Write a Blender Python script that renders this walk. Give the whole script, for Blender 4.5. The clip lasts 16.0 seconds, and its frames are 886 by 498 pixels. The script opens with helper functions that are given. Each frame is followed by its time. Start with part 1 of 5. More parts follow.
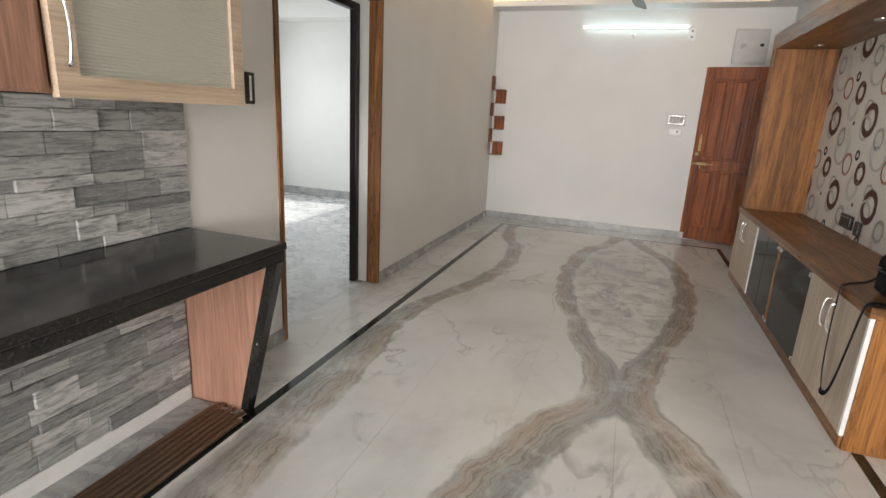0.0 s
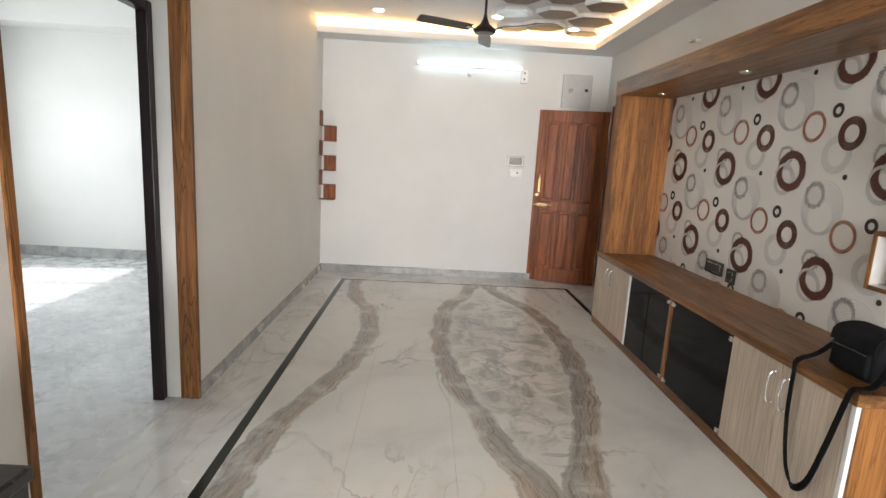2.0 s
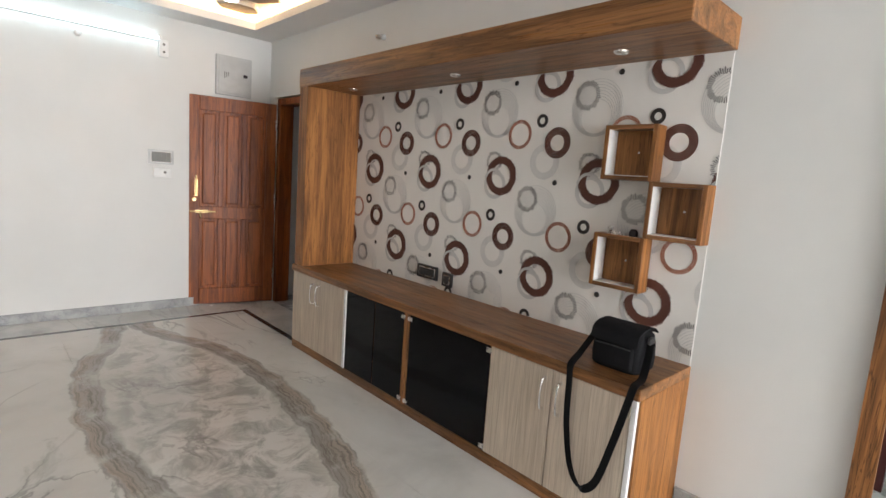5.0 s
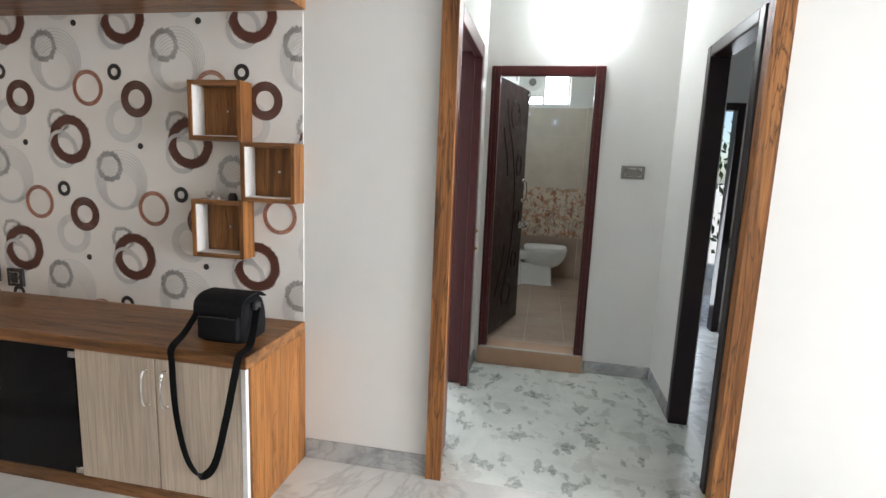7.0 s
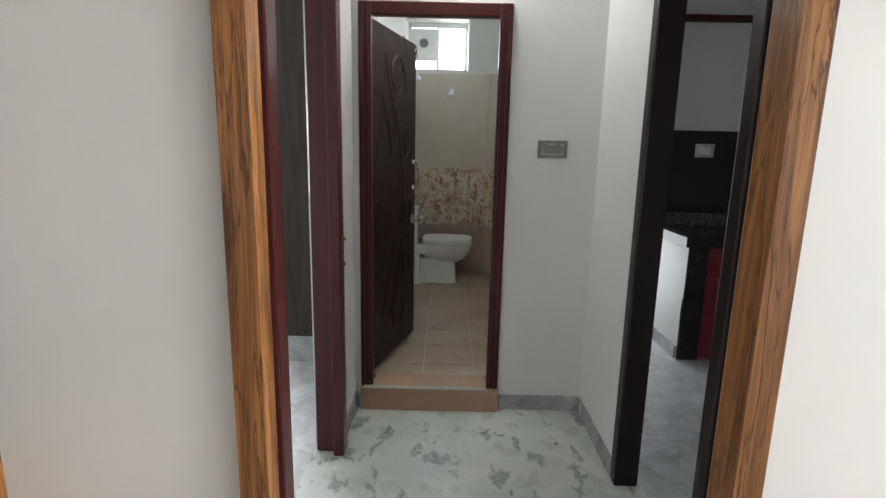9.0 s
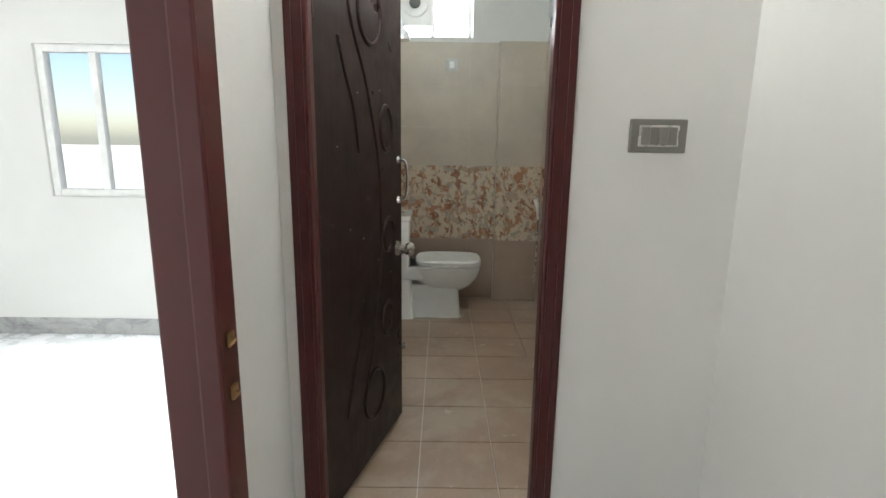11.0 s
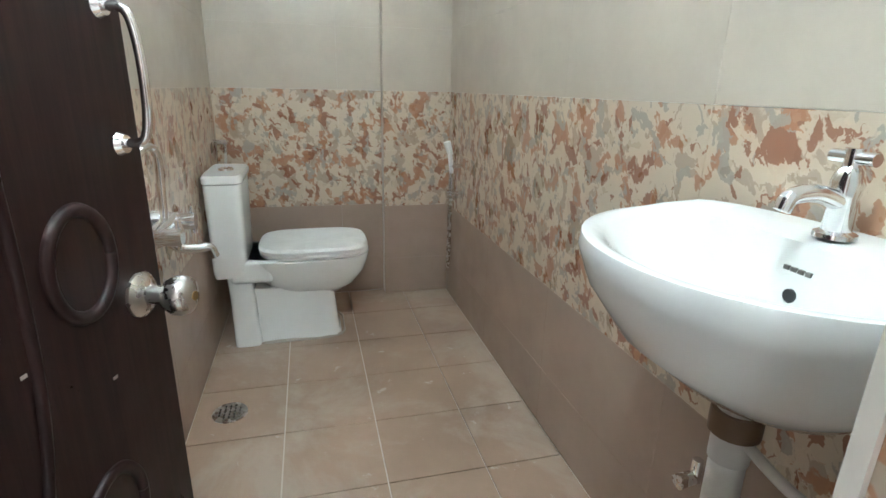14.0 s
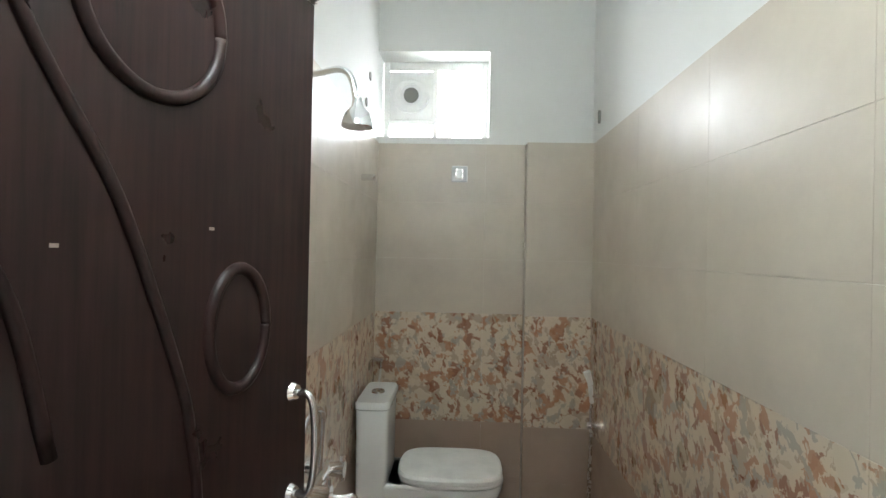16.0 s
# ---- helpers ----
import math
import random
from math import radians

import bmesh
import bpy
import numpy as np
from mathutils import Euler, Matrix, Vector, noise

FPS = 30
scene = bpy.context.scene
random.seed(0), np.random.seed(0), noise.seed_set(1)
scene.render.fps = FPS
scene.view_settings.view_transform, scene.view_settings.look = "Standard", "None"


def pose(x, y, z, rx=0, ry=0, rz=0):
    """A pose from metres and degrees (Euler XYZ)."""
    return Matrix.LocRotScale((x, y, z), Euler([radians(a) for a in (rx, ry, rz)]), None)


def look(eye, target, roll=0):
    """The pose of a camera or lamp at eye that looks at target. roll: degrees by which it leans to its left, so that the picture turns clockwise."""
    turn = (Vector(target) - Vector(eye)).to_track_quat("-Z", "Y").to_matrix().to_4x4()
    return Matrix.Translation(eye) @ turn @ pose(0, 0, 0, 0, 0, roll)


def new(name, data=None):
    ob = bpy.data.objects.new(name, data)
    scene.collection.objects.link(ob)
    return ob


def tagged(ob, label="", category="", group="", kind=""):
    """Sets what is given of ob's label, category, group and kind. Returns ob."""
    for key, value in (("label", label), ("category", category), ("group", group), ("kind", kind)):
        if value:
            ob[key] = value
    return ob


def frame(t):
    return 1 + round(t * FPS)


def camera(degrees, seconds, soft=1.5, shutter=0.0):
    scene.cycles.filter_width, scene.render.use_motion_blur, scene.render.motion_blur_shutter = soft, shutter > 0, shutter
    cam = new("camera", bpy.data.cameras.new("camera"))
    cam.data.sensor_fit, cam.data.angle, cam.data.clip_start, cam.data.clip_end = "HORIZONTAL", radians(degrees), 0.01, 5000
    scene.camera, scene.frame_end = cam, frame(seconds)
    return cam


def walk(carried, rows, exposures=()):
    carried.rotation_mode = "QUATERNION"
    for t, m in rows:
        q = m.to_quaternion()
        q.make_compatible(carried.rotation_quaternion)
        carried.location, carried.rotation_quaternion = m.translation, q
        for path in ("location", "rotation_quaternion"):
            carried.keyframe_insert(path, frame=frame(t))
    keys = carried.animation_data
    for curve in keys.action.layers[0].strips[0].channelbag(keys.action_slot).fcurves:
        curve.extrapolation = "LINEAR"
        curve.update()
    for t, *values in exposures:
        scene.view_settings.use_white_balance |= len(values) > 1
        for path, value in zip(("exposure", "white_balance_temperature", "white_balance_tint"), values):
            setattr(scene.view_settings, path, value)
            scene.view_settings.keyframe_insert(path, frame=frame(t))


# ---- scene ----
EXPOSURES = [(0, -0.2, 6300, 10), (1, -0.15, 6250, 10), (2, 0.1, 6200, 10), (3, 0.35, 6150, 10), (5.5, 0.1, 6000, 10), (6.5, 0.0, 5950, 10), (7, 0.25, 5950, 10), (7.5, 0.0, 6000, 10), (8, -0.1, 6050, 10), (9.2, -0.1, 6100, 10), (11.5, 0.7, 6250, 10), (12.5, 0.95, 6150, 10), (13.5, 1.55, 5800, 8), (14, 1.5, 5700, 8), (15, 1.25, 5900, 8), (16, 0.75, 6100, 10)]
cam = camera(81.82, 16.0, shutter=0.0)
# seconds, eye in metres, Euler angles in degrees
PATH = [
    (0, 0.042, 0.065, 1.361, 75.28, -2.83, 19.91),
    (0.5, -0.138, 0.240, 1.373, 76.78, -3.41, 15.65),
    (1, -0.329, 0.399, 1.408, 77.75, -3.03, 8.28),
    (1.5, -0.428, 0.625, 1.417, 78.77, -3.03, 3.06),
    (2, -0.525, 0.882, 1.432, 79.85, -3.23, -1.72),
    (2.5, -0.667, 1.156, 1.451, 80.21, -2.99, -8.64),
    (3, -0.734, 1.391, 1.445, 80.65, -3.12, -16.05),
    (3.2, -0.744, 1.460, 1.452, 81.04, -3.35, -18.72),
    (5.3, -0.797, 1.732, 1.413, 82.33, -3.98, -46.98),
    (5.5, -0.784, 1.722, 1.405, 82.47, -3.82, -50.11),
    (6, -0.729, 1.676, 1.402, 82.28, -2.83, -60.01),
    (6.5, -0.678, 1.601, 1.397, 81.55, -2.18, -71.03),
    (7, -0.570, 1.510, 1.401, 81.01, -2.26, -78.73),
    (7.5, -0.416, 1.426, 1.396, 80.22, -2.25, -83.23),
    (8, -0.172, 1.461, 1.389, 79.53, -1.73, -86.91),
    (8.5, 0.109, 1.499, 1.395, 79.18, -1.26, -89.42),
    (9, 0.420, 1.467, 1.410, 78.96, -1.20, -89.42),
    (9.2, 0.538, 1.466, 1.415, 78.93, -1.21, -89.38),
    (11.3, 1.861, 1.513, 1.395, 78.25, -0.71, -90.10),
    (11.5, 1.989, 1.511, 1.396, 78.33, -0.76, -90.16),
    (12, 2.267, 1.480, 1.389, 78.17, -0.64, -90.87),
    (12.2, 2.376, 1.461, 1.387, 77.81, -0.62, -91.15),
    (12.5, 2.538, 1.423, 1.384, 77.28, -0.60, -91.60),
    (13, 2.777, 1.446, 1.309, 75.44, -0.44, -97.86),
    (13.5, 2.979, 1.486, 1.255, 73.04, -0.57, -105.95),
    (14, 3.080, 1.457, 1.235, 72.56, -1.22, -104.37),
    (14.5, 3.165, 1.395, 1.273, 75.21, -1.57, -94.77),
    (15, 3.181, 1.378, 1.380, 80.79, -1.63, -87.82),
    (15.5, 3.135, 1.391, 1.493, 87.12, -1.66, -86.56),
    (16, 3.012, 1.422, 1.562, 90.24, -1.16, -87.86),
]
walk(cam, [(t, pose(*row)) for t, *row in PATH], exposures=EXPOSURES)

# ---- daylight and lamps ----
SUN_DIR = Vector((0.80, 0.12, -0.85)).normalized()
world = bpy.data.worlds.new("world")
scene.world = world
world.use_nodes = True
wn = world.node_tree
sky = wn.nodes.new("ShaderNodeTexSky")
sky.sky_type, sky.sun_disc = "NISHITA", False
sky.sun_elevation, sky.sun_rotation = radians(46), radians(-98)
wn.nodes["Background"].inputs["Strength"].default_value = 0.12
wn.links.new(sky.outputs[0], wn.nodes["Background"].inputs[0])


def lamp(name, kind, m, energy, color=(1, 1, 1), size=1.0, size_y=None, angle=None, spread=None):
    data = bpy.data.lights.new(name, kind)
    data.energy, data.color = energy, color
    if kind == "AREA":
        data.shape, data.size, data.size_y = "RECTANGLE", size, size_y or size
        if spread:
            data.spread = radians(spread)
    elif kind == "SUN":
        data.angle = radians(angle)
    else:
        data.shadow_soft_size = size
    ob = new(name, data)
    ob.matrix_world = m
    return ob


DAY = (1.0, 0.965, 0.92)
COOL = (0.97, 0.99, 0.97)
lamp("sun", "SUN", look((0, 0, 0), SUN_DIR), 4.0, (1, 0.95, 0.86), angle=0.5)
lamp("window_light_living", "AREA", look((-0.1, -6.44, 1.5), (-0.1, 3, 1.2)), 640, DAY, 2.8, 1.7)
lamp("window_light_bedroom", "AREA", look((-5.52, 5.2, 1.5), (0, 5.2, 1.2)), 70, COOL, 2.0, 1.3)
lamp("window_light_back_bedroom", "AREA", look((5.1, 3.6, 1.5), (2, 3.4, 1.0)), 105, COOL, 1.2, 1.1)
lamp("door_light_kitchen", "AREA", look((4.50, 0.15, 1.15), (2.5, 0.2, 0.9)), 10, COOL, 0.45, 1.9)
lamp("window_light_bathroom", "AREA", look((6.17, 1.60, 2.45), (5.2, 1.58, 2.2)), 15, COOL, 0.75, 0.62)

# ---- materials ----


class Nodes:
    """A node material: principled shader with helpers to wire textures into it."""

    def __init__(self, name, color=(0.8, 0.8, 0.8), rough=0.5, metal=0.0, **sockets):
        self.mat = bpy.data.materials.new(name)
        self.mat.use_nodes = True
        self.tree = self.mat.node_tree
        self.b = self.tree.nodes["Principled BSDF"]
        self.set("Base Color", (*color, 1))
        self.set("Roughness", rough)
        self.set("Metallic", metal)
        for k, v in sockets.items():
            self.set(k.replace("_", " "), v)

    def set(self, key, v):
        self.b.inputs[key].default_value = v

    def node(self, kind, **ins):
        n = self.tree.nodes.new(kind)
        for k, v in ins.items():
            key = k.replace("_", " ")
            if hasattr(v, "is_output"):
                self.tree.links.new(v, n.inputs[key])
            else:
                n.inputs[key].default_value = v
        return n

    def link(self, a, b):
        self.tree.links.new(a, b)

    def pos(self):
        return self.tree.nodes.new("ShaderNodeNewGeometry").outputs["Position"]

    def local(self):
        return self.tree.nodes.new("ShaderNodeTexCoord").outputs["Object"]

    def scaled(self, vec, x, y, z, offset=(0, 0, 0)):
        n = self.tree.nodes.new("ShaderNodeMapping")
        n.inputs["Scale"].default_value = (x, y, z)
        n.inputs["Location"].default_value = offset
        self.link(vec, n.inputs["Vector"])
        return n.outputs[0]

    def noise(self, vec, scale, detail=4, rough=0.55, distort=0.0):
        n = self.node("ShaderNodeTexNoise", Vector=vec, Scale=scale, Detail=detail, Roughness=rough, Distortion=distort)
        return n.outputs["Fac"]

    def ramp(self, fac, *stops, flat=False):
        n = self.tree.nodes.new("ShaderNodeValToRGB")
        if flat:
            n.color_ramp.interpolation = "CONSTANT"
        e = n.color_ramp.elements
        while len(e) < len(stops):
            e.new(0.5)
        for k, (p, c) in enumerate(stops):
            c = (c, c, c) if isinstance(c, (int, float)) else c
            e[k].position, e[k].color = p, (*c, 1)
        self.link(fac, n.inputs[0])
        return n.outputs[0]

    def mix(self, fac, a, b, mode="MIX"):
        n = self.tree.nodes.new("ShaderNodeMix")
        n.data_type, n.blend_type = "RGBA", mode
        for k, v in ((0, fac), (6, a), (7, b)):
            if hasattr(v, "is_output"):
                self.link(v, n.inputs[k])
            else:
                n.inputs[k].default_value = v if k == 0 else (*v, 1)
        return n.outputs[2]

    def calc(self, op, a, b=0.0, c=0.0):
        n = self.tree.nodes.new("ShaderNodeMath")
        n.operation = op
        for k, v in enumerate((a, b, c)):
            if hasattr(v, "is_output"):
                self.link(v, n.inputs[k])
            else:
                n.inputs[k].default_value = v
        return n.outputs[0]

    def curve(self, value, points):
        """A function of value in 0..1 through the given points, all in 0..1."""
        n = self.tree.nodes.new("ShaderNodeFloatCurve")
        c = n.mapping.curves[0]
        while len(c.points) < len(points):
            c.points.new(0.5, 0.5)
        for p, q in zip(c.points, points):
            p.location = q
        n.mapping.update()
        self.link(value, n.inputs["Value"])
        return n.outputs[0]

    def color(self, socket):
        self.link(socket, self.b.inputs["Base Color"])
        return self

    def rough(self, socket):
        self.link(socket, self.b.inputs["Roughness"])
        return self

    def bump(self, height, strength=0.2, distance=0.01):
        n = self.node("ShaderNodeBump", Strength=strength, Distance=distance, Height=height)
        self.link(n.outputs[0], self.b.inputs["Normal"])
        return self

    def random(self):
        return self.tree.nodes.new("ShaderNodeObjectInfo").outputs["Random"]


def paint(name, color, rough=0.55):
    n = Nodes(name, color, rough)
    p = n.pos()
    big = n.noise(p, 1.3, 5)
    n.color(n.mix(n.ramp(big, (0.35, 0.0), (0.7, 1.0)), tuple(c * 0.95 for c in color), tuple(min(1, c * 1.02) for c in color)))
    n.bump(n.mix(0.3, n.noise(p, 60, 3), n.noise(p, 420, 2)), 0.06, 0.004)
    return n.mat


def wood(name, light, dark, axis="z", scale=1.0, rough=0.42, knots=0.5):
    """Wood laminate with long figure along one axis and fine pores."""
    n = Nodes(name, light, rough, Specular_IOR_Level=0.3)
    p = n.pos()
    rnd = n.random()
    sx = {"x": (0.5, 7, 7), "y": (7, 0.5, 7), "z": (7, 7, 0.5)}[axis]
    comb = n.node("ShaderNodeCombineXYZ")
    for k in range(3):
        n.link(n.calc("MULTIPLY", rnd, 9.0), comb.inputs[k])
    add = n.tree.nodes.new("ShaderNodeVectorMath")
    n.link(p, add.inputs[0])
    n.link(comb.outputs[0], add.inputs[1])
    v = n.scaled(add.outputs[0], *(c * scale for c in sx))
    figure = n.noise(v, 1.2, 6, 0.6, 1.6)
    fx = {"x": (2, 90, 90), "y": (90, 2, 90), "z": (90, 90, 2)}[axis]
    pores = n.noise(n.scaled(p, *fx), 1.6, 3, 0.6)
    c = n.ramp(figure, (0.28, dark), (0.46, tuple(0.5 * (a + b) for a, b in zip(light, dark))), (0.6, light), (0.78, tuple(min(1, a * 1.15) for a in light)))
    vein = n.ramp(n.noise(n.scaled(p, *(c2 * 1.7 for c2 in sx)), 1.4, 4, 0.5, 2.2), (0.47, 0.0), (0.50, 1.0), (0.53, 0.0))
    c = n.mix(n.calc("MULTIPLY", vein, knots), c, tuple(a * 0.55 for a in dark))
    c = n.mix(n.calc("MULTIPLY", n.ramp(pores, (0.35, 1.0), (0.55, 0.0)), 0.35), c, tuple(a * 0.5 for a in dark))
    n.color(c)
    n.rough(n.ramp(pores, (0.3, rough + 0.12), (0.7, rough - 0.05)))
    n.bump(pores, 0.08, 0.002)
    return n.mat


def plain(name, color, rough=0.5, metal=0.0, wear=0.06, smear=1.0, **sockets):
    n = Nodes(name, color, rough, metal, **sockets)
    p = n.pos()
    f = n.noise(p, 14, 5, 0.6)
    n.color(n.mix(n.ramp(f, (0.3, 0.0), (0.7, 1.0)), tuple(c * (1 - wear) for c in color), tuple(min(1, c * (1 + wear)) for c in color)))
    n.rough(n.ramp(n.noise(p, 45, 3), (0.3, max(0.02, rough - 0.04 * smear)), (0.7, min(1, rough + 0.07 * smear))))
    return n.mat


def marble_floor():
    """Book-matched white marble with brown and grey figure, over the living room."""
    n = Nodes("marble_floor", (0.6, 0.6, 0.57), 0.16)
    p = n.pos()
    sep = n.node("ShaderNodeSeparateXYZ", Vector=p)
    x, y = sep.outputs[0], sep.outputs[1]
    wob = n.calc("MULTIPLY", n.calc("SUBTRACT", n.noise(p, 2.6, 5, 0.6), 0.5), 0.15)
    wob2 = n.calc("MULTIPLY", n.calc("SUBTRACT", n.noise(p, 9.0, 4, 0.6), 0.5), 0.045)
    w = n.calc("ADD", wob, wob2)
    t = n.calc("DIVIDE", y, 7.0)
    half = n.curve(t, [(0.0, 0.50), (0.18, 0.52), (0.243, 0.45), (0.286, 0.35), (0.334, 0.20), (0.379, 0.06), (0.403, 0.09), (0.467, 0.22), (0.526, 0.34), (0.593, 0.44), (0.70, 0.50), (0.80, 0.42), (0.92, 0.12), (1.0, 0.05)])
    left = n.curve(t, [(0.0, 0.40), (0.186, 0.38), (0.214, 0.36), (0.30, 0.33), (0.39, 0.29), (0.471, 0.33), (0.564, 0.53), (0.65, 0.655), (0.734, 0.64), (0.886, 0.37), (1.0, 0.33)])
    left_x = n.calc("SUBTRACT", left, 1.6)
    mirrored = n.calc("ABSOLUTE", n.calc("SUBTRACT", x, 0.15))
    d1 = n.calc("SUBTRACT", n.calc("ADD", mirrored, w), half)
    d2 = n.calc("SUBTRACT", n.calc("ADD", x, w), left_x)

    def band(d, sign):
        a = n.calc("MULTIPLY", n.calc("ABSOLUTE", d), n.ramp(t, (0.36, 0.42), (0.46, 0.72)))
        body = n.ramp(n.calc("MULTIPLY", a, 8.0), (0.32, 1.0), (0.52, 0.0))
        lines = n.noise(n.scaled(n.node("ShaderNodeCombineXYZ", X=d, Y=n.calc("MULTIPLY", y, 0.05)).outputs[0], 1, 1, 1), 75, 4, 0.7)
        shade = n.ramp(n.calc("ADD", n.calc("MULTIPLY", d, sign * 3.0), 0.5), (0.15, (0.19, 0.195, 0.185)), (0.42, (0.31, 0.30, 0.275)), (0.62, (0.37, 0.315, 0.26)), (0.8, (0.38, 0.30, 0.235)))
        shade = n.mix(n.ramp(lines, (0.40, 0.85), (0.53, 0.0)), shade, (0.15, 0.13, 0.11))
        edge = n.ramp(n.calc("ABSOLUTE", n.calc("SUBTRACT", a, 0.0545)), (0.002, 1.0), (0.007, 0.0))
        return body, shade, edge

    cloud = n.noise(p, 1.1, 6, 0.62, 0.6)
    base = n.ramp(cloud, (0.3, (0.52, 0.515, 0.495)), (0.5, (0.65, 0.645, 0.62)), (0.72, (0.72, 0.715, 0.69)))
    speck = n.noise(p, 5.5, 8, 0.7, 0.8)
    inside = n.ramp(n.calc("MULTIPLY", n.calc("SUBTRACT", half, mirrored), 3.0), (0.1, 0.0), (0.5, 1.0))
    far = n.ramp(t, (0.40, 0.0), (0.5, 1.0), (0.82, 1.0), (0.9, 0.25))
    gate = n.calc("MULTIPLY", n.calc("MULTIPLY", inside, far), n.ramp(speck, (0.46, 0.0), (0.50, 0.30), (0.60, 0.85)))
    base = n.mix(gate, base, (0.33, 0.335, 0.315))
    green = n.ramp(n.noise(p, 2.1, 6, 0.7, 1.5), (0.60, 0.0), (0.70, 0.55))
    base = n.mix(green, base, (0.36, 0.37, 0.33))
    thin = n.ramp(n.noise(n.scaled(p, 0.9, 0.5, 1), 1.6, 5, 0.55, 0.9), (0.478, 0.0), (0.50, 0.6), (0.508, 0.0))
    base = n.mix(n.calc("MULTIPLY", thin, n.ramp(n.noise(p, 0.9, 2), (0.45, 0.0), (0.6, 1.0))), base, (0.17, 0.17, 0.165))
    for d, sign in ((d1, 1.0), (d2, 1.0)):
        body, shade, edge = band(d, sign)
        body = n.calc("MULTIPLY", body, n.ramp(n.noise(p, 3.2, 5, 0.65), (0.32, 0.25), (0.5, 0.9)))
        base = n.mix(body, base, shade)
        base = n.mix(n.calc("MULTIPLY", n.calc("MULTIPLY", edge, n.ramp(n.noise(p, 2.3, 3), (0.42, 0.0), (0.58, 1.0))), 0.6), base, (0.16, 0.145, 0.13))
    base = n.mix(n.calc("MULTIPLY", n.random(), 0.10), base, (0.52, 0.50, 0.46))
    n.color(base)
    n.rough(n.ramp(n.noise(p, 6, 5), (0.3, 0.14), (0.7, 0.26)))
    n.bump(n.noise(p, 9, 4), 0.015, 0.004)
    return n.mat


def marble_plain(name, light, dark, vein_scale=2.0, rough=0.2, spots=0.0):
    n = Nodes(name, light, rough)
    p = n.pos()
    c = n.ramp(n.noise(p, vein_scale, 8, 0.65, 1.2), (0.34, dark), (0.5, tuple(0.4 * a + 0.6 * b for a, b in zip(dark, light))), (0.62, light))
    thin = n.ramp(n.noise(n.scaled(p, 1, 0.45, 1), vein_scale * 1.1, 7, 0.6, 1.4), (0.482, 0.0), (0.5, 0.4), (0.518, 0.0))
    c = n.mix(n.calc("MULTIPLY", thin, 0.25 if spots else 1.0), c, tuple(a * 0.6 for a in dark))
    if spots:
        grain = n.ramp(n.noise(p, 38, 4, 0.7), (0.35, 0.45), (0.6, 1.0))
        blot = n.calc("MULTIPLY", grain, n.ramp(n.noise(n.scaled(p, 0.8, 1.25, 1), 7.0, 3, 0.6, 0.2), (0.57, 0.0), (0.61, spots)))
        c = n.mix(blot, c, (0.20, 0.225, 0.21))
    n.color(c)
    n.rough(n.ramp(n.noise(p, 7, 5), (0.3, max(0.05, rough - 0.06)), (0.7, rough + 0.12)))
    return n.mat


def granite(name, color=(0.012, 0.012, 0.012), fleck=(0.10, 0.085, 0.065), rough=0.09, amount=0.5):
    n = Nodes(name, color, rough)
    p = n.pos()
    vor = n.node("ShaderNodeTexVoronoi", Vector=p, Scale=150.0)
    f = n.ramp(n.noise(p, 90, 5, 0.75), (0.52, 0.0), (0.66, amount))
    c = n.mix(f, color, fleck)
    c = n.mix(n.calc("MULTIPLY", n.ramp(vor.outputs["Distance"], (0.05, 1.0), (0.25, 0.0)), 0.25), c, tuple(min(1, a * 1.6) for a in fleck))
    n.color(c)
    n.rough(n.ramp(n.noise(p, 30, 3), (0.3, rough), (0.7, rough + 0.08)))
    return n.mat


def stone():
    n = Nodes("split_stone", (0.3, 0.3, 0.29), 0.85)
    p = n.pos()
    r = n.random()
    tone = n.ramp(r, (0.0, (0.20, 0.20, 0.20)), (0.35, (0.32, 0.32, 0.31)), (0.7, (0.46, 0.455, 0.44)), (1.0, (0.66, 0.65, 0.63)))
    streak = n.noise(n.scaled(p, 14, 6, 46), 1.5, 6, 0.7, 0.8)
    c = n.mix(n.ramp(streak, (0.36, 0.75), (0.56, 0.0)), tone, (0.09, 0.09, 0.09))
    c = n.mix(n.ramp(n.noise(n.scaled(p, 20, 18, 90), 2.0, 5, 0.7), (0.58, 0.0), (0.7, 0.6)), c, (0.62, 0.61, 0.59))
    n.color(c)
    n.bump(streak, 0.6, 0.008)
    return n.mat


def tile(name, color, rough=0.3, worn=0.12):
    n = Nodes(name, color, rough)
    p = n.pos()
    f = n.noise(p, 3.0, 6, 0.6)
    c = n.ramp(f, (0.3, tuple(a * 0.88 for a in color)), (0.7, tuple(a * 1.08 for a in color)))
    c = n.mix(n.calc("MULTIPLY", n.random(), 0.18), c, tuple(a * 0.86 for a in color))
    stain = n.ramp(n.noise(p, 1.7, 7, 0.7), (0.48, 0.0), (0.60, worn))
    n.color(n.mix(stain, c, tuple(min(1, a * 1.35) for a in color)))
    n.rough(n.ramp(n.noise(p, 8, 4), (0.3, rough - 0.05), (0.7, rough + 0.1)))
    n.bump(n.noise(p, 12, 3), 0.02, 0.003)
    return n.mat


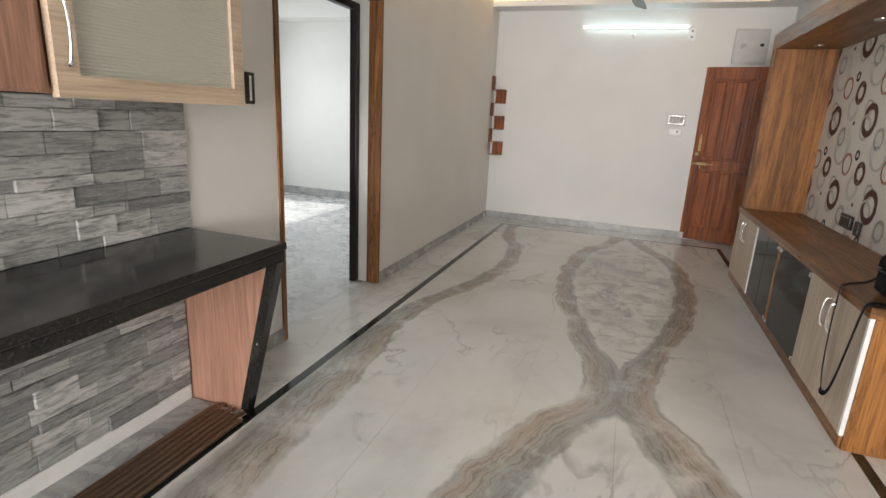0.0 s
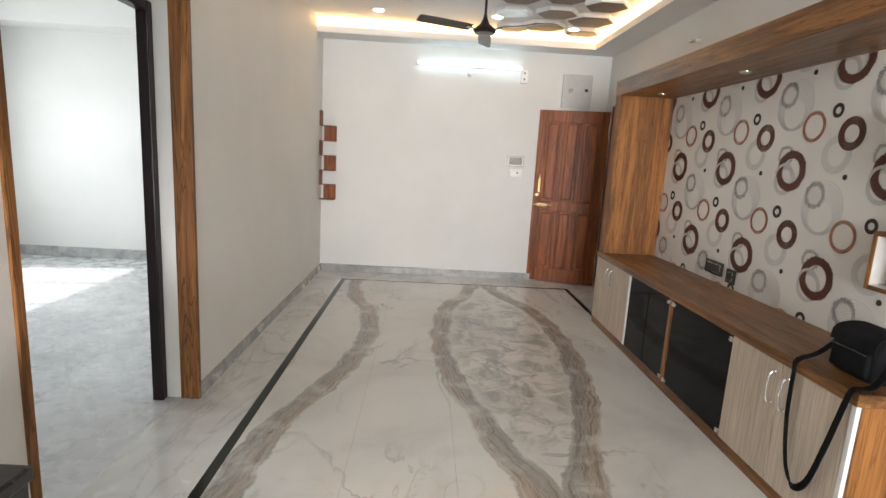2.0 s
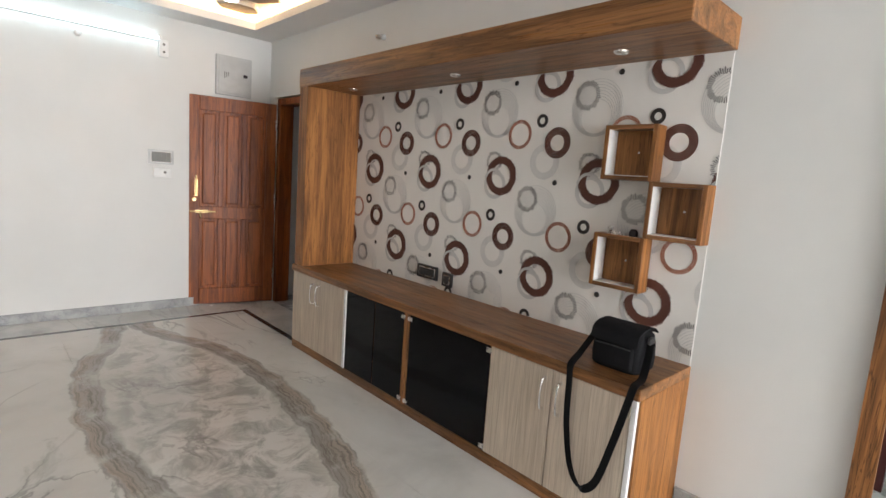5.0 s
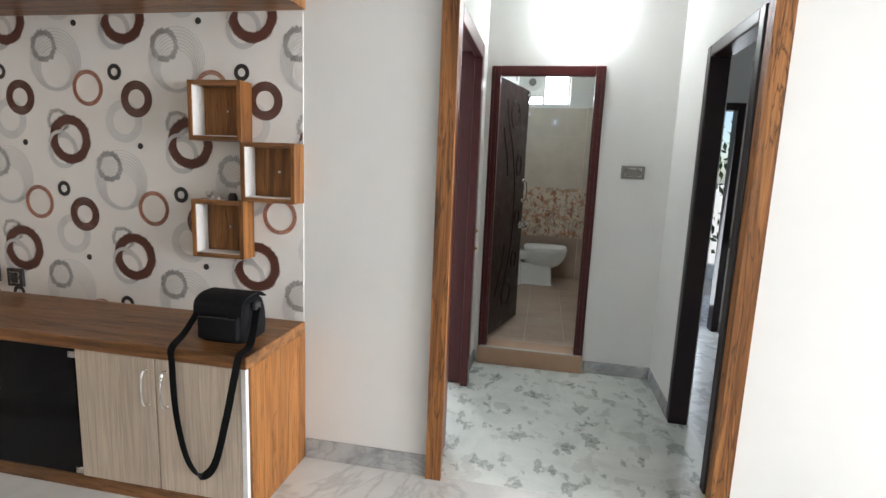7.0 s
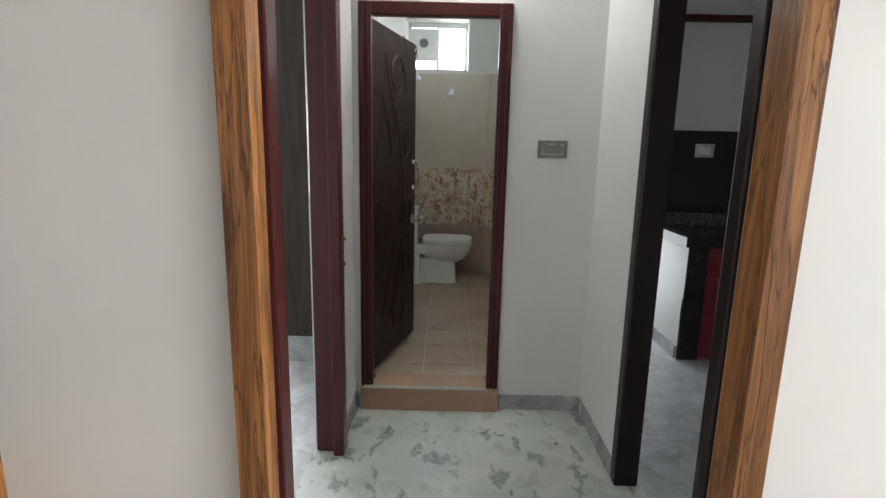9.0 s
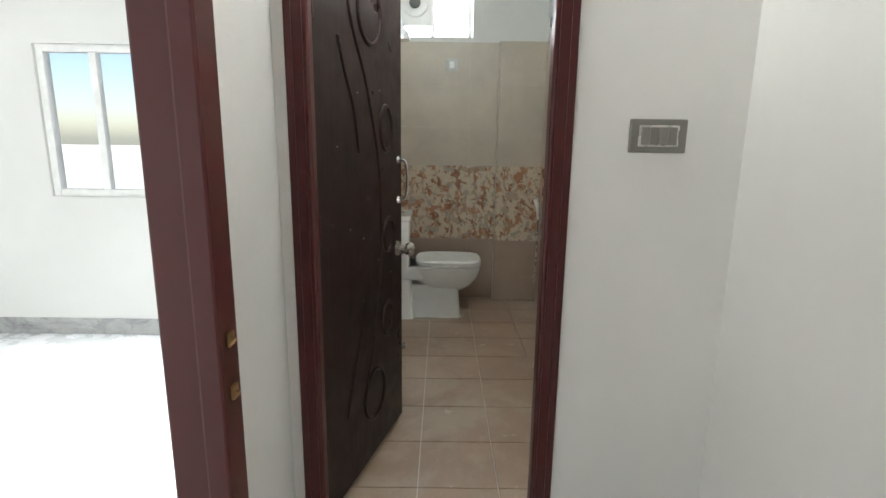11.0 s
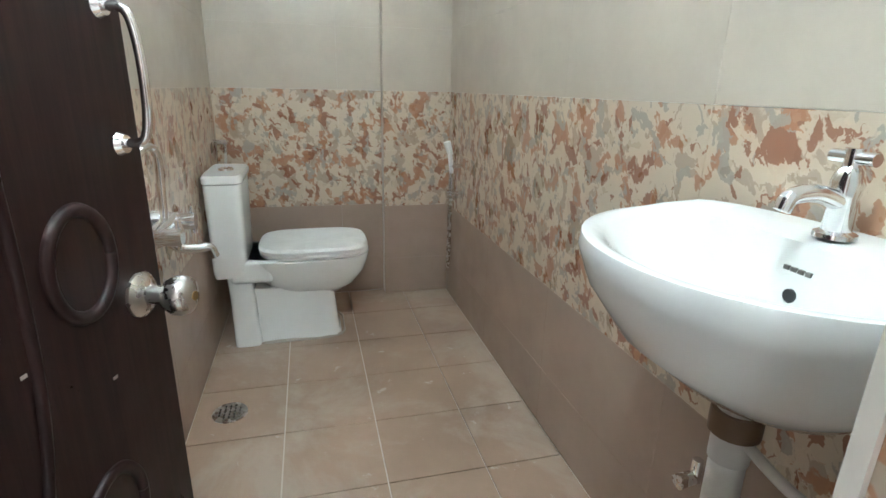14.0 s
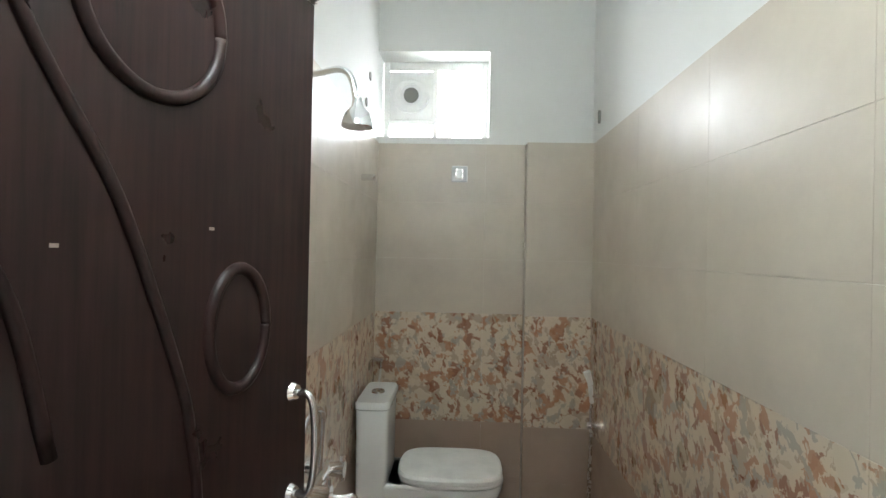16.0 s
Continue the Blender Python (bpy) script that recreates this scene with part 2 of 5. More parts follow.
def dusty_floor_tile(name, color):
    """Matt brown floor tile with cement haze and dried splashes left by the builders."""
    n = Nodes(name, color, 0.42)
    p = n.pos()
    c = n.ramp(n.noise(p, 2.6, 5, 0.6), (0.3, tuple(a * 0.80 for a in color)), (0.7, tuple(a * 1.10 for a in color)))
    c = n.mix(n.calc("MULTIPLY", n.random(), 0.22), c, tuple(a * 0.82 for a in color))
    haze = n.ramp(n.noise(p, 2.2, 7, 0.68, 0.5), (0.47, 0.0), (0.62, 0.55))
    c = n.mix(haze, c, (0.50, 0.43, 0.35))
    splash = n.ramp(n.noise(p, 11, 6, 0.7, 0.3), (0.63, 0.0), (0.70, 0.6))
    c = n.mix(splash, c, (0.62, 0.57, 0.50))
    n.color(c)
    n.rough(n.mix(haze, (0.34, 0.34, 0.34), (0.6, 0.6, 0.6)))
    n.bump(n.noise(p, 14, 4), 0.03, 0.003)
    return n.mat


def camouflage_tile():
    """Patterned tile of torn brown, rust and grey flakes on cream."""
    n = Nodes("patterned_tile", (0.5, 0.42, 0.32), 0.3)
    p = n.pos()
    sep = n.node("ShaderNodeSeparateXYZ", Vector=p)
    u = n.calc("ADD", sep.outputs[0], sep.outputs[1])
    v = n.node("ShaderNodeCombineXYZ", X=u, Y=n.calc("MULTIPLY", sep.outputs[2], 0.8)).outputs[0]
    tear = n.noise(v, 55, 3, 0.6)
    shift = n.node("ShaderNodeCombineXYZ", X=n.calc("MULTIPLY", tear, 0.03), Y=n.calc("MULTIPLY", tear, 0.03)).outputs[0]
    add = n.tree.nodes.new("ShaderNodeVectorMath")
    n.link(v, add.inputs[0])
    n.link(shift, add.inputs[1])
    v = add.outputs[0]
    c = n.ramp(n.noise(v, 2.0, 3), (0.3, (0.53, 0.435, 0.33)), (0.7, (0.61, 0.515, 0.40)))
    for off, scale, at, col in ((0.0, 13, 0.54, (0.40, 0.31, 0.23)), (3.7, 15, 0.55, (0.27, 0.11, 0.06)), (7.1, 13, 0.565, (0.40, 0.20, 0.11)), (11.3, 16, 0.575, (0.36, 0.32, 0.27)), (15.9, 19, 0.57, (0.60, 0.50, 0.38))):
        f = n.noise(n.scaled(v, 1, 1, 1, (off, off * 0.6, 0)), scale, 3, 0.55, 0.5)
        c = n.mix(n.ramp(f, (at, 0.0), (at + 0.012, 0.9)), c, col)
    n.color(c)
    n.rough(n.ramp(n.noise(p, 8, 4), (0.3, 0.24), (0.7, 0.36)))
    return n.mat


def dark_door():
    n = Nodes("dark_door", (0.016, 0.007, 0.007), 0.34, Specular_IOR_Level=0.3)
    p = n.pos()
    g = n.noise(n.scaled(p, 60, 60, 3), 1.5, 5, 0.6)
    n.color(n.mix(n.ramp(g, (0.35, 0.0), (0.65, 1.0)), (0.010, 0.005, 0.005), (0.026, 0.011, 0.010)))
    n.rough(n.ramp(n.noise(p, 11, 5), (0.3, 0.27), (0.7, 0.46)))
    n.bump(g, 0.12, 0.002)
    return n.mat


def glow(name, color, strength):
    n = Nodes(name, color, 0.5)
    n.set("Emission Color", (*color, 1))
    n.set("Emission Strength", strength)
    return n.mat


def clear_glass(name, tint=(1, 1, 1), rough=0.0):
    n = Nodes(name, tint, rough)
    n.set("Transmission Weight", 1.0)
    n.set("IOR", 1.1)
    return n.mat


def leaves():
    n = Nodes("foliage", (0.06, 0.11, 0.03), 0.6)
    n.color(n.ramp(n.tree.nodes.new("ShaderNodeNewGeometry").outputs["Random Per Island"], (0.0, (0.035, 0.07, 0.02)), (1.0, (0.11, 0.16, 0.05))))
    return n.mat


WHITE = paint("white_wall_paint", (0.73, 0.725, 0.70))
CEIL = paint("ceiling_paint", (0.80, 0.80, 0.79))
WALLPAPER = paint("wallpaper_ground", (0.80, 0.775, 0.735), 0.6)
FLOOR = marble_floor()
SKIRT = marble_plain("grey_marble", (0.45, 0.45, 0.44), (0.25, 0.255, 0.26), 4.0)
HALL = marble_plain("spotted_marble", (0.64, 0.66, 0.62), (0.50, 0.53, 0.50), 2.4, 0.28, 0.85)
BEDFLOOR = marble_plain("pale_marble", (0.60, 0.61, 0.61), (0.44, 0.45, 0.46), 1.2, 0.25)
BLACKSTONE = granite("black_granite")
STRIPE = granite("dark_green_granite", (0.013, 0.017, 0.015), (0.05, 0.06, 0.05), 0.12, 0.3)
SPECKLED = granite("speckled_granite", (0.05, 0.05, 0.05), (0.42, 0.41, 0.39), 0.2, 1.0)
STONE = stone()
MORTAR = plain("stone_backing", (0.10, 0.10, 0.10), 0.95)
WALNUT = wood("walnut_laminate", (0.37, 0.155, 0.042), (0.078, 0.028, 0.009), "z")
WALNUT_Y = wood("walnut_laminate_long", (0.34, 0.155, 0.055), (0.07, 0.03, 0.012), "y", 1.0, 0.3)
TRIMWOOD = wood("teak_trim", (0.36, 0.155, 0.048), (0.085, 0.032, 0.011), "z", 1.6, 0.42, 0.85)
TEAK = wood("teak_door", (0.33, 0.088, 0.013), (0.10, 0.022, 0.004), "z", 1.1, 0.4, 0.5)
ASH = wood("pale_ash_laminate", (0.63, 0.525, 0.415), (0.50, 0.405, 0.315), "z", 2.2, 0.4, 0.12)
PINE = wood("raw_pine", (0.58, 0.45, 0.33), (0.47, 0.35, 0.25), "y", 1.5, 0.55, 0.15)
ROSE = wood("rose_laminate", (0.41, 0.225, 0.155), (0.26, 0.135, 0.092), "z", 2.0, 0.45, 0.2)
WENGE = wood("wenge_laminate", (0.05, 0.036, 0.028), (0.022, 0.016, 0.013), "z", 1.6, 0.35, 0.2)
REDLAM = plain("red_laminate", (0.20, 0.018, 0.03), 0.35)
DARK = dark_door()
MAROON = plain("maroon_gloss_paint", (0.066, 0.013, 0.013), 0.3, wear=0.03, smear=0.1, Specular_IOR_Level=0.35)
BLACKFRAME = plain("dark_frame_paint", (0.014, 0.007, 0.008), 0.35, wear=0.03, smear=0.1, Specular_IOR_Level=0.3)
WHITEPLASTIC = plain("white_plastic", (0.84, 0.84, 0.82), 0.35)
WHITELAM = plain("white_laminate", (0.76, 0.75, 0.73), 0.4)
GREYPLASTIC = plain("grey_switch_frame", (0.19, 0.185, 0.165), 0.35)
DARKPLASTIC = plain("dark_switch_frame", (0.025, 0.024, 0.024), 0.3)
STEELGREY = plain("painted_grey_steel", (0.52, 0.52, 0.51), 0.4)
CHROME = plain("chrome", (0.82, 0.82, 0.83), 0.10, 1.0, 0.02)
STEEL = plain("brushed_steel", (0.62, 0.59, 0.56), 0.26, 1.0, 0.05)
BRONZE = plain("bronze_tube", (0.24, 0.17, 0.12), 0.42, 1.0, 0.05)
BRASS = plain("aged_brass", (0.42, 0.29, 0.13), 0.32, 1.0, 0.1)
CERAMIC = plain("white_ceramic", (0.84, 0.85, 0.83), 0.07, wear=0.015, Coat_Weight=0.4)
BLACKGLASS = plain("black_gloss_glass", (0.003, 0.003, 0.004), 0.06, Specular_IOR_Level=0.15)
NYLON = plain("black_nylon", (0.006, 0.006, 0.007), 0.8, Specular_IOR_Level=0.2)
FANPAINT = plain("dark_brown_enamel", (0.018, 0.013, 0.012), 0.3)
BATHTILE = tile("taupe_tile", (0.52, 0.455, 0.375), 0.33)
BATHTILE_LOW = tile("brown_tile", (0.37, 0.275, 0.215), 0.36)
BATHFLOOR = dusty_floor_tile("brown_floor_tile", (0.40, 0.28, 0.20))
STEPTILE = tile("tan_step_tile", (0.42, 0.27, 0.17), 0.45)
CAMO = camouflage_tile()
GROUT = plain("pale_grout", (0.62, 0.56, 0.49), 0.9)
HEXWOOD = wood("ceiling_hexagon_veneer", (0.20, 0.145, 0.11), (0.13, 0.09, 0.07), "x", 1.5, 0.4, 0.1)
RUBBER = plain("grey_pvc", (0.62, 0.60, 0.56), 0.5)
DIRT = plain("dusty_cement", (0.44, 0.40, 0.35), 0.95)
TUBE = glow("tube_glow", (0.80, 0.97, 1.0), 6.0)
# glow of the LED strip, also put on the cove edges beside it
WARMGLOW = glow("warm_led_and_edge_glow", (1.0, 0.66, 0.30), 3.6)
LEDGLOW = glow("led_glow", (1.0, 0.97, 0.93), 12.0)
INK_BROWN = plain("brown_print", (0.105, 0.035, 0.022), 0.6)
INK_RUST = plain("rust_print", (0.37, 0.14, 0.08), 0.6)
INK_BLACK = plain("black_print", (0.03, 0.024, 0.022), 0.6)
INK_GREY = plain("grey_print", (0.22, 0.21, 0.20), 0.6)
INK_PALE = plain("pale_grey_print", (0.56, 0.55, 0.535), 0.6)
GLASS = clear_glass("window_glass")
FROST = clear_glass("frosted_glass", (0.62, 0.60, 0.52), 0.35)
FROST.node_tree.nodes["Principled BSDF"].inputs["Transmission Weight"].default_value = 0.3
FOLIAGE = leaves()

# ---- shape helpers ----


def box_bm(x0, x1, y0, y1, z0, z1, bevel=0.0, segments=1, bm=None):
    out = bm or bmesh.new()
    tmp = bmesh.new()
    bmesh.ops.create_cube(tmp, size=1.0, matrix=Matrix.Translation(((x0 + x1) / 2, (y0 + y1) / 2, (z0 + z1) / 2)) @ Matrix.Diagonal((abs(x1 - x0), abs(y1 - y0), abs(z1 - z0), 1)))
    if bevel:
        bmesh.ops.bevel(tmp, geom=tmp.edges[:], offset=bevel, segments=segments, affect="EDGES", profile=0.5)
    return join(out, tmp)


def join(out, tmp, m=None):
    if m is not None:
        bmesh.ops.transform(tmp, matrix=m, verts=tmp.verts)
    me = bpy.data.meshes.new("tmp")
    tmp.to_mesh(me)
    tmp.free()
    out.from_mesh(me)
    bpy.data.meshes.remove(me)
    return out


def cyl_bm(p0, p1, r0, r1=None, segments=20, bm=None, bevel=0.0):
    p0, p1 = Vector(p0), Vector(p1)
    tmp = bmesh.new()
    r1 = r0 if r1 is None else r1
    bmesh.ops.create_cone(tmp, cap_ends=True, segments=segments, radius1=r0, radius2=r1, depth=(p1 - p0).length)
    if bevel:
        rim = [e for e in tmp.edges if abs(e.verts[0].co.z - e.verts[1].co.z) < 1e-6]
        bmesh.ops.bevel(tmp, geom=rim, offset=bevel, segments=2, affect="EDGES", profile=0.5)
    m = Matrix.Translation((p0 + p1) / 2) @ (p1 - p0).to_track_quat("Z", "Y").to_matrix().to_4x4()
    return join(bm or bmesh.new(), tmp, m)


def smooth_line(points, steps=6):
    pts = [Vector(p) for p in points]
    ext = [2 * pts[0] - pts[1]] + pts + [2 * pts[-1] - pts[-2]]
    out = []
    for i in range(1, len(ext) - 2):
        a, b, c, d = ext[i - 1:i + 3]
        for k in range(steps):
            t = k / steps
            out.append(0.5 * (2 * b + (c - a) * t + (2 * a - 5 * b + 4 * c - d) * t * t + (3 * b - a - 3 * c + d) * t ** 3))
    return out + [pts[-1]]


def sweep_bm(points, width, thick=None, side=None, segments=10, steps=6, bm=None):
    """A round tube along points, or, with side, a flat strip whose width lies along side."""
    line = smooth_line(points, steps)
    bm = bm or bmesh.new()
    rings = []
    up = Vector((0, 0, 1))
    for i, p in enumerate(line):
        d = (line[min(i + 1, len(line) - 1)] - line[max(i - 1, 0)]).normalized()
        if side is not None:
            s = Vector(side)
            s = (s - d * s.dot(d)).normalized()
            o = d.cross(s)
            offs = [s * (a * width / 2) + o * (b * (thick or width) / 2) for a, b in ((-1, -1), (1, -1), (1, 1), (-1, 1))]
        else:
            s = d.cross(up)
            if s.length < 0.05:
                s = d.cross(Vector((1, 0, 0)))
            s.normalize()
            o = s.cross(d)
            r = width(i / (len(line) - 1)) if callable(width) else width
            offs = [s * (r * math.cos(a)) + o * (r * math.sin(a)) for a in (2 * math.pi * k / segments for k in range(segments))]
            up = o
        rings.append([bm.verts.new(p + q) for q in offs])
    n = len(rings[0])
    for a, b in zip(rings, rings[1:]):
        for k in range(n):
            bm.faces.new((a[k], a[(k + 1) % n], b[(k + 1) % n], b[k]))
    bm.faces.new(list(reversed(rings[0])))
    bm.faces.new(rings[-1])
    return bm


def loft_bm(sections, bm=None, cap=True):
    """Joins closed rings of points, all with as many points."""
    bm = bm or bmesh.new()
    rings = [[bm.verts.new(p) for p in s] for s in sections]
    n = len(rings[0])
    for a, b in zip(rings, rings[1:]):
        for k in range(n):
            bm.faces.new((a[k], a[(k + 1) % n], b[(k + 1) % n], b[k]))
    if cap:
        bm.faces.new(list(reversed(rings[0])))
        bm.faces.new(rings[-1])
    return bm


def oval(cx, cy, z, rx, ry, power=2.5, count=32):
    out = []
    for k in range(count):
        a = 2 * math.pi * k / count
        c, s = math.cos(a), math.sin(a)
        out.append((cx + rx * math.copysign(abs(c) ** (2 / power), c), cy + ry * math.copysign(abs(s) ** (2 / power), s), z))
    return out


def ring_bm(r0, r1, depth=0.0015, count=36, bm=None, centre=(0, 0), start=0.0, arc=2 * math.pi):
    """A flat ring in the local YZ plane, standing proud towards -X."""
    bm = bm or bmesh.new()
    full = arc > 6.28
    m = count if full else count + 1
    rows = []
    for k in range(m):
        a = start + arc * k / count
        c, s = math.cos(a), math.sin(a)
        rows.append([bm.verts.new((x, centre[0] + r * c, centre[1] + r * s)) for x, r in ((0, r0), (-depth, r0), (-depth, r1), (0, r1))])
    for k in range(count):
        a, b = rows[k], rows[(k + 1) % m]
        for j in range(3):
            bm.faces.new((a[j], a[j + 1], b[j + 1], b[j]))
    return bm


def disc_bm(r, depth=0.0015, count=20):
    bm = bmesh.new()
    f = bm.faces.new([bm.verts.new((-depth, r * math.cos(2 * math.pi * k / count), r * math.sin(2 * math.pi * k / count))) for k in range(count)])
    g = bmesh.ops.extrude_face_region(bm, geom=[f])
    for v in g["geom"]:
        if isinstance(v, bmesh.types.BMVert):
            v.co.x = 0
    return bm


def finish(bm, name, material, smooth=None):
    bmesh.ops.recalc_face_normals(bm, faces=bm.faces)
    me = bpy.data.meshes.new(name)
    bm.to_mesh(me)
    bm.free()
    me.materials.append(material)
    if smooth:
        me.shade_smooth() if smooth is True else me.set_sharp_from_angle(angle=radians(smooth))
        if smooth is not True:
            for p in me.polygons:
                p.use_smooth = True
    return me


def part(name, bm, material, parent, label="", smooth=None):
    ob = new(name, finish(bm, name, material, smooth))
    ob.parent = parent
    return tagged(ob, label)


def piece(name, me, parent, x=0, y=0, z=0):
    ob = new(name, me)
    ob.parent = parent
    ob.location = (x, y, z)
    return ob


def thing(name, label, category, x=0, y=0, z=0, rz=0, group="", kind=""):
    ob = new(name)
    ob.empty_display_size = 0.05
    ob.matrix_world = pose(x, y, z, 0, 0, rz)
    return tagged(ob, label, category, group, kind)


def setting(name, bm, material, label, category="wall", smooth=None):
    return tagged(new(name, finish(bm, name, material, smooth)), label, category, kind="structure")


def boxes(*spans):
    bm = bmesh.new()
    for s in spans:
        box_bm(*s, bm=bm)
    return bm


# ---- plan ----
XL, XR, YF, YB, H = -1.765, 1.553, 7.02, -6.5, 3.0
XRB = 1.70  # back face of the right wall
HL, HR, HX = 1.95, 0.71, 3.05  # hall: both sides and end
BX0, BX1, BY0, BY1, BZ = 3.245, 5.88, 0.715, 1.905, 0.10  # bathroom inside
KX, KY = 4.42, -2.5
B2X, B2Y = 5.2, 5.4
LX = -5.6  # bedroom's window wall
D0, D1, DT = 5.80, 6.86, 2.06  # entrance opening along y

setting("wall_left", boxes((-1.985, XL, YB, 2.443, 0, H), (-1.985, XL, 3.655, YF, 0, H), (-1.985, XL, 2.443, 3.655, 2.14, H)), WHITE, "smooth off-white painted wall of the living room")
setting("wall_far", boxes((-1.985, 1.9, YF, YF + 0.2, 0, H)), WHITE, "smooth off-white painted end wall of the living room")
setting("wall_right", boxes((XR, XRB, YB, 0.70, 0, H), (XR, XRB, 1.94, D0, 0, H), (XR, XRB, D1, YF, 0, H), (XR, XRB, 0.70, 1.94, 2.14, H), (XR, XRB, D0, D1, DT + 0.06, H)), WHITE, "smooth off-white painted wall with wide openings")
setting("wall_behind", boxes((-1.985, -1.5, YB - 0.2, YB, 0, H), (1.3, XRB, YB - 0.2, YB, 0, H), (-1.5, 1.3, YB - 0.2, YB, 0, 0.65), (-1.5, 1.3, YB - 0.2, YB, 2.35, H)), WHITE, "off-white painted wall around a wide window")
setting("hall_wall_left", boxes((XRB, 1.74, HL, HL + 0.12, 0, H), (2.64, HX, HL, HL + 0.12, 0, H), (1.74, 2.64, HL, HL + 0.12, 2.14, H)), WHITE, "white painted hall wall beside a doorway")
setting("hall_wall_right", boxes((XRB, 1.72, HR - 0.11, HR, 0, H), (2.45, BX0, HR - 0.11, HR, 0, H), (1.72, 2.45, HR - 0.11, HR, 2.08, H)), WHITE, "white painted hall wall beside the kitchen doorway")
setting("hall_wall_end", boxes((HX, BX0 - 0.004, HR, 1.168, 0, H), (HX, BX0 - 0.004, 1.916, HL + 0.12, 0, H), (HX, BX0 - 0.004, 1.168, 1.916, 2.10, H)), WHITE, "cream painted wall around the bathroom door")
setting("bathroom_wall_back", boxes((BX1 + 0.012, BX1 + 0.25, BY0 - 0.1, BY1 + 0.1, 0, 2.20), (BX1 + 0.012, BX1 + 0.25, BY0 - 0.1, 1.285, 2.20, H), (BX1 + 0.012, BX1 + 0.25, 1.285, BY1 + 0.1, 2.69, H)), WHITE, "white painted bathroom wall above tiles with a high window")
setting("bathroom_wall_left", boxes((BX0 - 0.004, BX1 + 0.25, BY1 + 0.012, BY1 + 0.13, 0, H)), WHITE, "white painted bathroom wall above brown tiles")
setting("bathroom_wall_right", boxes((BX0, BX1 + 0.25, BY0 - 0.13, BY0 - 0.012, 0, H)), WHITE, "white painted bathroom wall above brown tiles")
setting("bedroom_wall_far", boxes((LX - 0.2, -1.985, 7.1, 7.3, 0, H)), WHITE, "bright white bedroom wall")
setting("bedroom_wall_near", boxes((LX - 0.2, -1.985, 1.3, 1.5, 0, H)), WHITE, "white bedroom wall")
setting("bedroom_wall_window", boxes((LX - 0.2, LX, 1.5, 4.2, 0, H), (LX - 0.2, LX, 6.4, 7.1, 0, H), (LX - 0.2, LX, 4.2, 6.4, 0, 0.85), (LX - 0.2, LX, 4.2, 6.4, 2.2, H)), WHITE, "white bedroom wall around a window")
setting("back_bedroom_walls", boxes((B2X, B2X + 0.15, BY1 + 0.13, 3.05, 0, H), (B2X, B2X + 0.15, 4.2, B2Y, 0, H), (B2X, B2X + 0.15, 3.05, 4.2, 0, 1.0), (B2X, B2X + 0.15, 3.05, 4.2, 2.0, H), (XRB, B2X + 0.15, B2Y, B2Y + 0.15, 0, H)), WHITE, "white back bedroom walls with a window")
setting("kitchen_walls", boxes((KX, KX + 0.15, KY, -0.15, 0, H), (KX, KX + 0.15, 0.52, HR - 0.11, 0, H), (KX, KX + 0.15, -0.15, 0.52, 2.06, H), (XRB, KX + 0.15, KY - 0.15, KY, 0, H)), WHITE, "pale green-white kitchen walls with a back doorway")
setting("corridor_walls", boxes((2.9, 3.0, 5.55, 8.0, 0, H), (1.9, 3.0, 8.0, 8.1, 0, H)), WHITE, "dim painted walls of the outside corridor")

# floors
setting("floor", boxes((LX - 0.2, XRB, YB - 0.2, 7.3, -0.2, -0.012)), GROUT, "floor slab under the marble", "floor")
hall_floor = setting("hall_floor", boxes((XRB - 0.145, HX, HR - 0.11, HL + 0.12, -0.2, 0.0)), HALL, "grey-white spotted marble floor of the hall", "floor")
setting("bedroom_floor", boxes((LX, -1.875, 1.5, 7.1, -0.01, 0.0)), BEDFLOOR, "pale grey marble bedroom floor", "floor")
setting("kitchen_floor", boxes((XRB, KX + 1.6, KY, HR - 0.11, -0.2, 0.0)), BEDFLOOR, "pale veined marble kitchen floor", "floor")
setting("back_bedroom_floor", boxes((XRB, B2X, HL + 0.12, B2Y, -0.2, 0.0)), BEDFLOOR, "pale green-white marble bedroom floor", "floor")
setting("corridor_floor", boxes((XR, 3.0, B2Y + 0.15, 8.0, -0.2, -0.003)), SKIRT, "grey corridor floor outside the entrance", "floor")
setting("bathroom_floor", boxes((HX + 0.01, BX1 + 0.2, BY0 - 0.1, BY1 + 0.1, -0.2, BZ - 0.008)), GROUT, "pale grout under bathroom floor tiles", "floor")
setting("ground", boxes((-60, 60, -60, 60, -0.6, -0.45)), DIRT, "dusty ground outside the house", "ground")

# ceilings: plain slab, and the living room's dropped border round a lit recess
setting("ceiling", boxes((LX - 0.2, 6.4, YB - 0.2, 8.1, H, H + 0.15)), CEIL, "white painted ceiling slab", "ceiling")
setting("false_ceiling", boxes((XL, XR, 6.72, YF, 2.68, H), (1.27, XR, YB, 6.72, 2.68, H), (XL, 1.27, YB, 2.6, 2.68, H), (XL, 1.27, 2.6, 6.72, 2.84, H)), CEIL, "white dropped false ceiling around a recess", "ceiling")
setting("false_ceiling_lip", boxes((XL, 1.33, 6.70, 6.72, 2.68, 2.745), (1.25, 1.27, 2.6, 6.70, 2.68, 2.745), (XL, 1.25, 2.6, 2.62, 2.68, 2.745)), CEIL, "white lip hiding the cove light", "ceiling")
setting("bedroom_beam", boxes((LX, -1.985, 6.75, 7.1, 2.6, H)), WHITE, "white beam along the bedroom wall", "ceiling")
cove = thing("cove_light", "warm glowing LED strip around the ceiling recess", "cove light")
